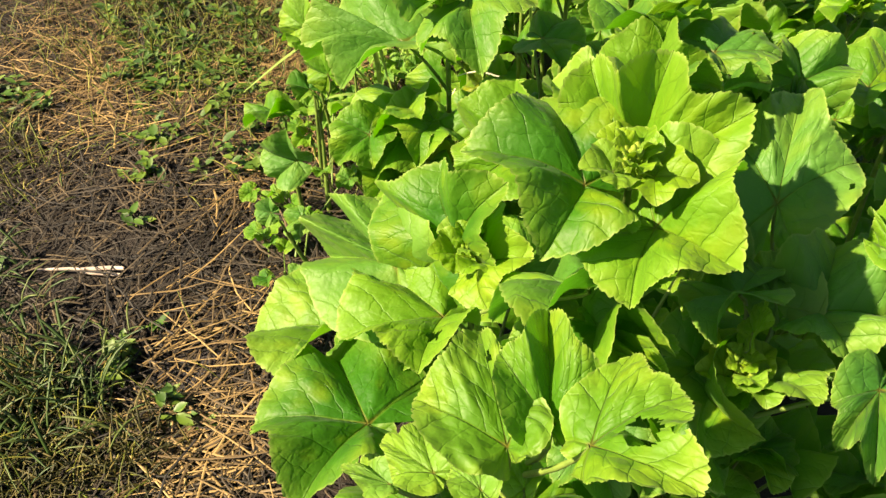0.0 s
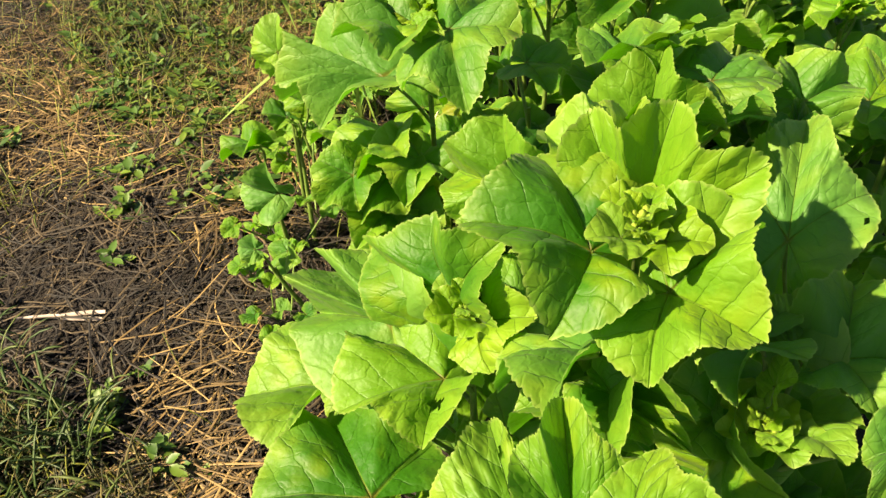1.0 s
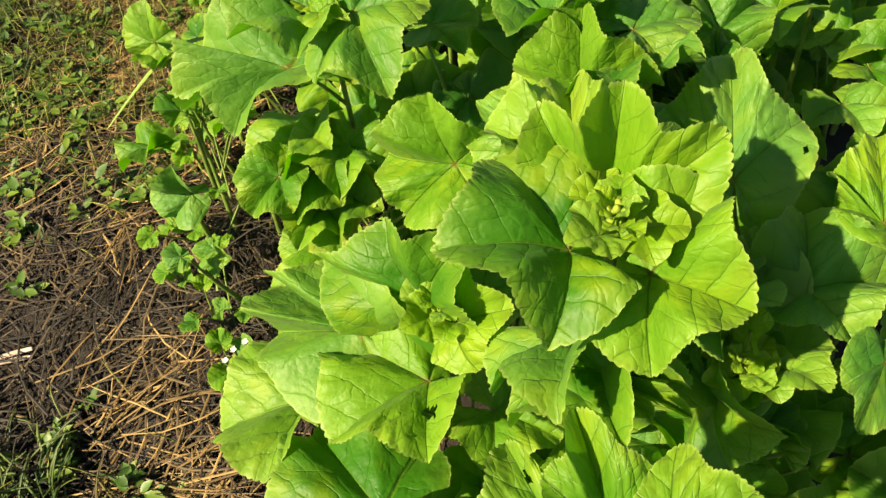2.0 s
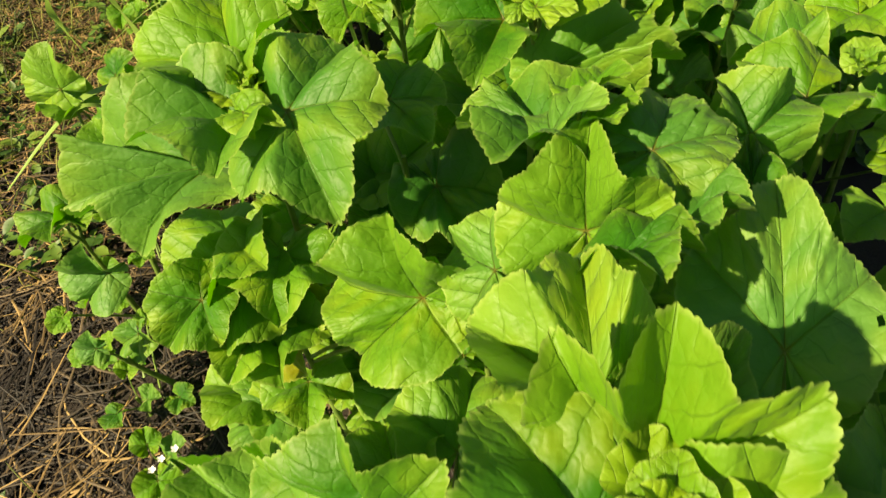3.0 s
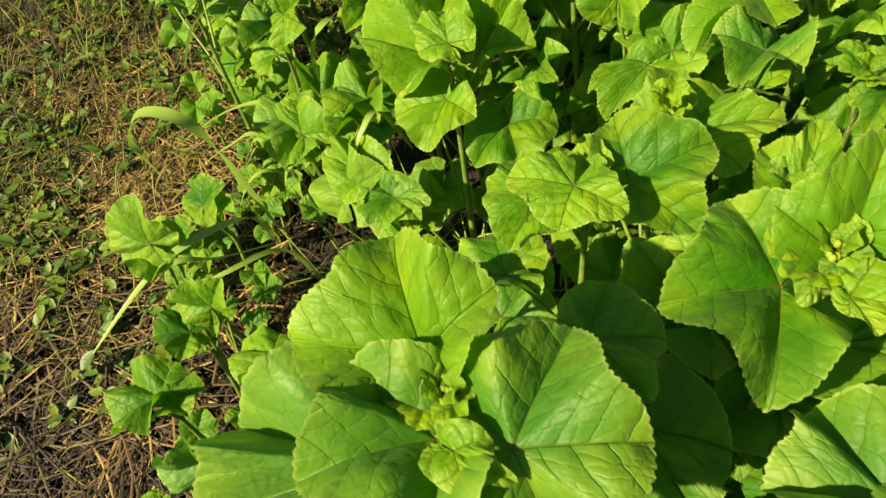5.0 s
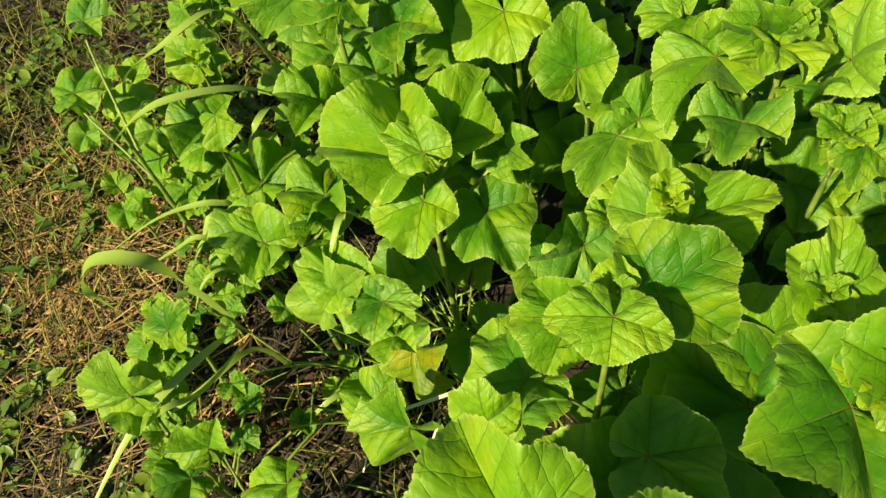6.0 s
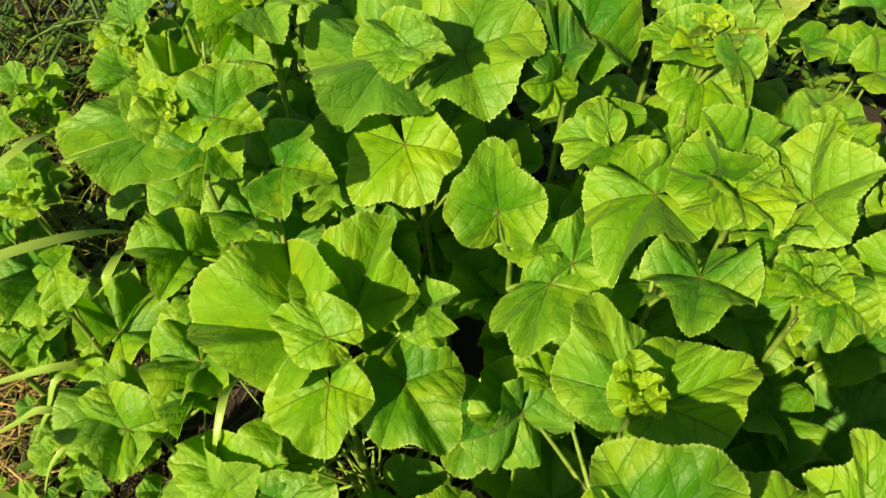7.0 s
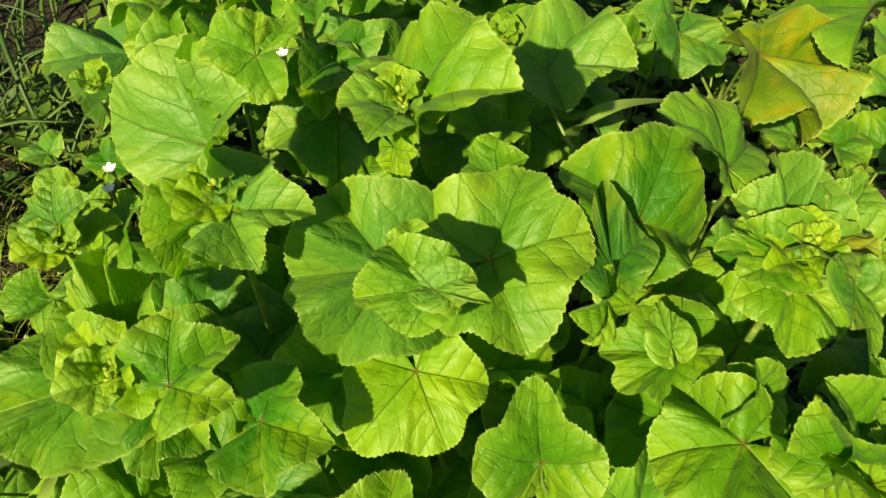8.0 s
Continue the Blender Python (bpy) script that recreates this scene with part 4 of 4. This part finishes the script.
# ---- straw, grass and weeds beside the bed ----
def strip(verts, faces, pts, width, flat=0.35):
    """A flattened stalk along pts, four-sided."""
    base = len(verts)
    n = len(pts)
    for i, p in enumerate(pts):
        d = (pts[min(i + 1, n - 1)] - pts[max(i - 1, 0)]).normalized()
        s = d.cross(Vector((0, 0, 1)))
        s = s.normalized() if s.length > 1e-4 else Vector((1, 0, 0))
        u = s.cross(d)
        w = width * (0.35 if i == n - 1 else 1.0)
        verts += [p + s * w * 0.5, p + u * w * flat * 0.5, p - s * w * 0.5, p - u * w * flat * 0.5]
    for i in range(n - 1):
        for k in range(4):
            k2 = (k + 1) % 4
            a = base + i * 4
            faces.append((a + k, a + k2, a + 4 + k2, a + 4 + k))


def straw_amount(x, y):
    return 0.35 + 0.65 * max(0.0, 0.5 + noise.noise(Vector((x * 3.0, y * 3.0, 11))))


rs = random.Random(5)
verts, faces = [], []
made = 0
while made < 11500:
    x, y = rs.uniform(-2.2, 0.1), rs.uniform(-0.3, 2.8)
    if rs.random() > math.exp(-(max(0.0, -1.3 - x, 0.35 - y, y - 2.1) / 0.35) ** 2) * straw_amount(x, y) * (1.0 if x < -0.2 else 0.35) * (0.4 if math.hypot(x + 0.43, y - 0.66) < 0.07 else 1.0):
        continue
    made += 1
    h, ln_, bend = rs.uniform(0, 6.283), rs.choice((0.05, 0.08, 0.12, 0.17, 0.24)) * rs.uniform(0.8, 1.2), rs.gauss(0, 0.55)
    z0 = rise(x, y) + rs.uniform(0.001, 0.022)
    tilt = rs.gauss(0, 0.10)
    pts = []
    for i in range(5):
        s = (i / 4 - 0.5) * ln_
        hh = h + bend * (i / 4 - 0.5)
        px, py = x + s * math.cos(hh), y + s * math.sin(hh)
        pts.append(Vector((px, py, max(rise(px, py) + 0.001, z0 + tilt * s + 0.004 * math.sin(i * 1.3)))))
    strip(verts, faces, pts, rs.choice((0.0014, 0.0019, 0.0025, 0.0032, 0.0040)))
straw = mesh_object("straw_litter", verts, faces, STRAW, smooth=False)
verts, faces = [], []
for cx, cy, rad, count in ((-0.52, 1.93, 0.11, 330), (-0.52, 1.74, 0.11, 420), (-0.45, 1.12, 0.05, 70), (-1.00, 1.50, 0.12, 480), (-1.12, 1.80, 0.14, 240), (-0.78, 1.32, 0.09, 150), (-0.35, 0.53, 0.07, 210), (-0.40, 0.75, 0.06, 60), (-0.43, 1.64, 0.11, 620), (-0.48, 1.52, 0.06, 140), (-0.38, 1.30, 0.07, 120), (-0.40, 1.76, 0.07, 260), (-0.41, 1.60, 0.06, 240)):
    turn = rs.uniform(0, 3.14)
    for k in range(count):
        x, y = rs.gauss(cx, rad), rs.gauss(cy, rad)
        h, ln_ = turn + rs.gauss(0, 0.9), rs.uniform(0.06, 0.22)
        z0, bend = rise(x, y) + rs.uniform(0.004, 0.03), rs.gauss(0, 0.3)
        pts = []
        for i in range(4):
            s = (i / 3 - 0.5) * ln_
            px, py = x + s * math.cos(h + bend * s * 5), y + s * math.sin(h + bend * s * 5)
            pts.append(Vector((px, py, max(rise(px, py) + 0.001, z0 + rs.gauss(0, 0.08) * s))))
        strip(verts, faces, pts, rs.choice((0.0016, 0.0024, 0.0034)))
gold = mesh_object("straw_heaps", verts, faces, GOLD, smooth=False)
tagged(gold, "pale golden straw lying in loose heaps", "straw", kind="stuff")
tagged(straw, "dry broken straw and dead grass scattered on the soil", "straw", kind="stuff")


def grow_grass(name, count, box, spots, low, high, widths, mat, label):
    """Many short curved blades, dense at the spots."""
    verts, faces = [], []
    made = tries = 0
    while made < count and tries < count * 40:
        tries += 1
        x, y = rs.uniform(box[0], box[1]), rs.uniform(box[2], box[3])
        if rs.random() > max(k * math.exp(-((x - cx) ** 2 + (y - cy) ** 2) / (r * r)) for cx, cy, r, k in spots):
            continue
        made += 1
        h, ln_ = rs.uniform(0, 6.283), rs.uniform(low, high)
        out_, curl = rs.uniform(0.2, 0.9), rs.uniform(0.2, 1.0)
        pts = []
        px, py, pz, a = x, y, rise(x, y), 1.45 - out_ * 0.5
        for i in range(6):
            pts.append(Vector((px, py, max(pz, rise(px, py) + 0.001))))
            px += math.cos(h) * math.cos(a) * ln_ / 5
            py += math.sin(h) * math.cos(a) * ln_ / 5
            pz += math.sin(a) * ln_ / 5
            a -= curl * 0.42
        strip(verts, faces, pts, rs.choice(widths), 0.2)
    ob = mesh_object(name, verts, faces, mat)
    tagged(ob, label, "grass", kind="stuff")


grow_grass("grass", 5200, (-1.6, 0.3, 0.2, 2.6), ((-1.0, 1.15, 0.15, 0.5), (-0.85, 1.85, 0.35, 0.8), (-0.5, 1.65, 0.3, 1.0), (-0.15, 1.8, 0.25, 1.0), (0.05, 1.12, 0.12, 0.7), (-0.15, 1.2, 0.12, 0.4),
           (-0.05, 2.0, 0.3, 1.0), (-0.25, 1.45, 0.15, 0.6), (-0.5, 1.3, 0.15, 0.3), (-0.35, 1.6, 0.15, 0.8), (-0.55, 2.2, 0.4, 0.8), (-0.6, 0.5, 0.12, 0.6)),
           0.03, 0.12, (0.0016, 0.0022, 0.003), GRASS, "short tufts of green grass growing through the straw")
grow_grass("grass", 1500, (-1.0, -0.3, 0.25, 0.8), ((-0.60, 0.45, 0.10, 1.0), (-0.47, 0.50, 0.07, 0.7), (-0.72, 0.56, 0.10, 0.9)),
           0.04, 0.09, (0.0016, 0.0024, 0.0032), OLIVE, "low matted yellowing grass on the path")
grow_grass("grass", 1900, (-1.5, -0.2, 1.0, 2.5), ((-0.62, 1.78, 0.20, 1.0), (-0.85, 1.92, 0.30, 0.8), (-0.45, 1.98, 0.22, 0.9), (-1.06, 1.22, 0.10, 0.7)),
           0.03, 0.10, (0.0018, 0.0026, 0.0036), OLIVE, "short yellowing grass thick between the weeds")
grow_grass("tall_grass", 260, (-1.0, -0.4, 0.3, 0.9), ((-0.62, 0.58, 0.08, 1.0), (-0.86, 0.86, 0.06, 0.4), (-0.76, 0.74, 0.06, 0.5)),
           0.06, 0.13, (0.0030, 0.0040, 0.0052), DULL_GRASS, "tuft of long fine green grass on the path")
grow_grass("tall_grass", 300, (-0.2, 0.6, 1.9, 3.2), ((0.12, 2.4, 0.3, 1.0), (0.0, 2.2, 0.2, 0.8), (0.25, 2.8, 0.35, 0.8)),
           0.15, 0.38, (0.004, 0.006, 0.009), SHADE_GRASS, "tall green grass beyond the bed, shade put into its colour")
grow_grass("tall_grass", 130, (-0.1, 0.25, 0.95, 1.35), ((0.07, 1.12, 0.08, 1.0), (-0.02, 1.22, 0.06, 0.6)),
           0.10, 0.26, (0.002, 0.003, 0.005), BLADE, "thin tangled grass in the shade between the mallows")


def weed_leaf(verts, faces, at, heading, pitch, length, width):
    along, across, up = frame_of(heading, pitch)
    base = len(verts)
    rows = ((0.0, 0.12), (0.25, 0.8), (0.5, 1.0), (0.75, 0.72), (1.0, 0.04))
    for f, wd in rows:
        c = at + along * (length * f) - up * (length * 0.25 * f * f)
        for s in (-1, 0, 1):
            verts.append(c + across * (s * width * wd * 0.5) + up * (0.12 * width * abs(s)))
    for i in range(4):
        for k in range(2):
            a = base + i * 3 + k
            faces.append((a, a + 1, a + 4, a + 3))


def grow_weeds(count, box, spots, tall, size, label):
    verts, faces = [], []
    made = tries = 0
    while made < count and tries < count * 60:
        tries += 1
        x, y = rs.uniform(box[0], box[1]), rs.uniform(box[2], box[3])
        if rs.random() > max(k * math.exp(-((x - cx) ** 2 + (y - cy) ** 2) / (r * r)) for cx, cy, r, k in spots):
            continue
        made += 1
        top = rs.uniform(0.3, 1.0) * tall
        for k in range(rs.randint(6, 11)):
            h = k * 137.5 + rs.uniform(-20, 20)
            z = rise(x, y) + top * (0.2 + 0.8 * k / 10)
            at = Vector((x + rs.uniform(-0.012, 0.012), y + rs.uniform(-0.012, 0.012), z))
            ln_ = size * rs.uniform(0.5, 1.2)
            weed_leaf(verts, faces, at, h, rs.uniform(-15, 45), ln_, ln_ * rs.uniform(0.4, 0.65))
    ob = mesh_object("weeds", verts, faces, WEED)
    tagged(ob, label, "weeds", kind="stuff")


grow_weeds(430, (-1.6, 0.1, 0.3, 2.4), ((-0.75, 1.64, 0.11, 1.0), (-0.64, 1.54, 0.09, 1.0), (-0.58, 1.38, 0.06, 1.0), (-0.78, 1.56, 0.12, 1.0), (-0.70, 1.27, 0.05, 1.0), (-0.66, 1.12, 0.035, 1.0), (-0.62, 1.74, 0.16, 0.6), (-0.57, 1.42, 0.08, 0.7), (-1.12, 1.4, 0.07, 1.0),
           (-0.62, 1.0, 0.03, 0.6), (-0.44, 1.24, 0.08, 0.9), (-0.40, 0.57, 0.03, 1.0), (-0.53, 0.67, 0.04, 1.0), (-0.85, 1.9, 0.2, 0.6), (-0.4, 2.0, 0.3, 0.6), (-0.9, 0.85, 0.04, 0.5)),
           0.06, 0.030, "low green broad-leaved weeds between the straw")
grow_weeds(1500, (-0.1, 2.2, 1.0, 3.0), ((1.05, 1.75, 0.35, 1.0), (1.35, 1.5, 0.35, 1.0), (0.95, 1.35, 0.25, 0.8), (1.5, 1.9, 0.5, 1.0), (0.8, 2.1, 0.3, 0.9), (0.2, 2.1, 0.3, 0.6), (1.1, 1.1, 0.25, 0.8), (0.98, 1.16, 0.12, 1.0), (0.85, 1.3, 0.12, 1.0)),
           0.12, 0.034, "tangled green weeds in the shade behind the mallows")

# clods of soil
verts, faces = [], []
for k in range(2600):
    x, y = rs.uniform(-1.3, 0.2), rs.uniform(0.3, 2.1)
    if k % 3 == 0:
        x, y = rs.gauss(-0.23, 0.08), rs.gauss(1.24, 0.06)
    size = rs.choice((0.002, 0.003, 0.004, 0.007))
    c = Vector((x, y, rise(x, y) + size * 0.3))
    i = len(verts)
    for d in ((1, 0, 0), (0, 1, 0), (-1, 0, 0), (0, -1, 0), (0, 0, 1), (0, 0, -1), (0.6, 0.6, 0.6), (-0.6, 0.6, 0.6), (-0.6, -0.6, 0.6), (0.6, -0.6, 0.6)):
        verts.append(c + Vector(d) * (size * rs.uniform(0.7, 1.3)))
    for p, q, r in ((0, 1, 6), (1, 2, 7), (2, 3, 8), (3, 0, 9)):
        faces += [(i + p, i + q, i + r), (i + q, i + p, i + 5), (i + 4, i + r, i + q), (i + 4, i + p, i + r)]
clods = mesh_object("soil_clods", verts, faces, SOIL, smooth=False)
tagged(clods, "small crumbled clods of brown soil", "soil", kind="stuff")


# ---- long grass blades ----
def grass_clump(name, label):
    g = new(name)
    tagged(g, label, "grass", "grass at the edge of the bed")
    return g


def blade(g, width, *stations, look="grass"):
    """One long arching blade through the stations, keeled along its middle."""
    st = [Vector(s) for s in stations]
    pts = []
    for i in range(len(st) - 1):
        a, b, c, d = st[max(i - 1, 0)], st[i], st[i + 1], st[min(i + 2, len(st) - 1)]
        for k in range(6):
            t = k / 6
            pts.append(0.5 * (2 * b + (c - a) * t + (2 * a - 5 * b + 4 * c - d) * t * t + (3 * b - a - 3 * c + d) * t ** 3))
    pts.append(st[-1])
    verts, faces = [], []
    n = len(pts)
    width *= 1.4 if look != "dry" else 1.0
    for i, p in enumerate(pts):
        d = (pts[min(i + 1, n - 1)] - pts[max(i - 1, 0)]).normalized()
        s = d.cross(Vector((0, 0, 1)))
        s = s.normalized() if s.length > 1e-3 else Vector((1, 0, 0))
        u = s.cross(d)
        f = i / (n - 1)
        w = width * (0.55 + 0.45 * min(1, f * 3)) * (1 - max(0, f - 0.45) ** 1.6 * 2.2 if look != "dry" else 1.0)
        w = max(w, width * 0.06)
        verts += [p + s * w * 0.5 + u * w * 0.16, p, p - s * w * 0.5 + u * w * 0.16]
    for i in range(n - 1):
        for k in range(2):
            a = i * 3 + k
            faces.append((a, a + 1, a + 4, a + 3))
    return mesh_object("blade" if look != "dry" else "stalk", verts, faces, DRY if look == "dry" else BLADE, g)


g = grass_clump("grass_clump", "long arching green grass blades and pale dry stalks")
blade(g, 0.013, (-0.150, 1.290, 0.000), (-0.180, 1.275, 0.200), (-0.202, 1.256, 0.400), (-0.257, 1.280, 0.430), (-0.293, 1.290, 0.380), (-0.288, 1.300, 0.300))
blade(g, 0.009, (-0.211, 1.355, 0.050), (-0.186, 1.223, 0.270), (-0.249, 1.157, 0.330), (-0.316, 1.138, 0.300), (-0.399, 1.094, 0.250))
blade(g, 0.007, (-0.197, 1.309, 0.100), (-0.225, 1.164, 0.280), (-0.261, 1.135, 0.330), (-0.298, 1.139, 0.300))
blade(g, 0.01, (0.029, 1.630, 0.100), (-0.013, 1.499, 0.350), (-0.127, 1.479, 0.420), (-0.214, 1.522, 0.360), (-0.292, 1.642, 0.200))
blade(g, 0.009, (0.029, 1.809, 0.100), (-0.021, 1.652, 0.380), (-0.121, 1.603, 0.400), (-0.195, 1.700, 0.300), (-0.228, 1.756, 0.200))
blade(g, 0.008, (-0.003, 1.588, 0.200), (-0.019, 1.482, 0.340), (-0.048, 1.439, 0.360), (-0.067, 1.461, 0.300), (-0.075, 1.504, 0.200))
blade(g, 0.006, (0.038, 1.338, 0.200), (0.007, 1.240, 0.380), (-0.018, 1.205, 0.390), (-0.035, 1.195, 0.360))
blade(g, 0.008, (-0.153, 1.284, 0.000), (-0.187, 1.290, 0.100), (-0.259, 1.240, 0.150), (-0.345, 1.234, 0.120))
blade(g, 0.007, (-0.021, 1.222, 0.000), (-0.078, 1.178, 0.080), (-0.122, 1.163, 0.100), (-0.181, 1.161, 0.050))
blade(g, 0.004, (-0.101, 1.017, 0.200), (-0.055, 1.022, 0.300), (0.013, 0.995, 0.360), (0.060, 0.985, 0.360), look='dry')
blade(g, 0.003, (0.002, 0.975, 0.360), (-0.021, 0.971, 0.300), (-0.043, 1.009, 0.100), look='dry')
blade(g, 0.003, (0.113, 1.076, 0.250), (0.109, 1.001, 0.400), (0.099, 0.913, 0.550), (0.095, 0.886, 0.620))
blade(g, 0.013, (0.664, 1.545, 0.200), (0.566, 1.448, 0.420), (0.594, 1.424, 0.460), (0.703, 1.429, 0.400))
blade(g, 0.006, (0.105, 1.103, 0.000), (0.142, 1.107, 0.100), (0.179, 1.122, 0.120))
blade(g, 0.005, (0.035, 1.147, 0.000), (0.084, 1.163, 0.120), (0.105, 1.175, 0.200))

g = grass_clump("grass_clump", "long green grass blades bent over the straw")
blade(g, 0.008, (-0.100, 1.470, 0.000), (-0.119, 1.453, 0.200), (-0.140, 1.450, 0.240), (-0.183, 1.467, 0.240), (-0.254, 1.522, 0.180), (-0.360, 1.585, 0.080))
blade(g, 0.007, (-0.125, 1.400, 0.000), (-0.174, 1.425, 0.200), (-0.232, 1.454, 0.180), (-0.325, 1.517, 0.080))
blade(g, 0.007, (-0.120, 1.450, 0.000), (-0.152, 1.464, 0.200), (-0.199, 1.455, 0.160), (-0.267, 1.484, 0.050))
blade(g, 0.006, (-0.110, 1.420, 0.000), (-0.150, 1.430, 0.180), (-0.190, 1.430, 0.200), (-0.235, 1.450, 0.110))
blade(g, 0.005, (-0.135, 1.430, 0.000), (-0.170, 1.410, 0.140), (-0.215, 1.400, 0.150), (-0.270, 1.395, 0.060))
blade(g, 0.005, (-0.110, 1.440, 0.000), (-0.120, 1.400, 0.180), (-0.140, 1.370, 0.210), (-0.165, 1.345, 0.150))

# bleached split stick on the path
stick = new("stick")
stick.location = (-0.655, 0.86, 0.0)
tagged(stick, "pale bleached split stick lying on the straw", "stick")
for n, (dx, dy, hh, ln_, rr) in enumerate(((0.0, 0.006, 4, 0.085, 0.0045), (0.004, -0.006, -2, 0.08, 0.004), (-0.075, 0.0, 3, 0.09, 0.003))):
    c = Vector((dx, dy, 0.018))
    d = Vector((math.cos(radians(hh)), math.sin(radians(hh)), 0.02))
    v, f = tube([c - d * ln_ * 0.5, c - d * ln_ * 0.2, c + d * ln_ * 0.2 + Vector((0, 0, 0.001)), c + d * ln_ * 0.5], [rr * 0.6, rr, rr * 1.05, rr * 0.7], 7)
    mesh_object("splinter", v, f, STICK, stick)
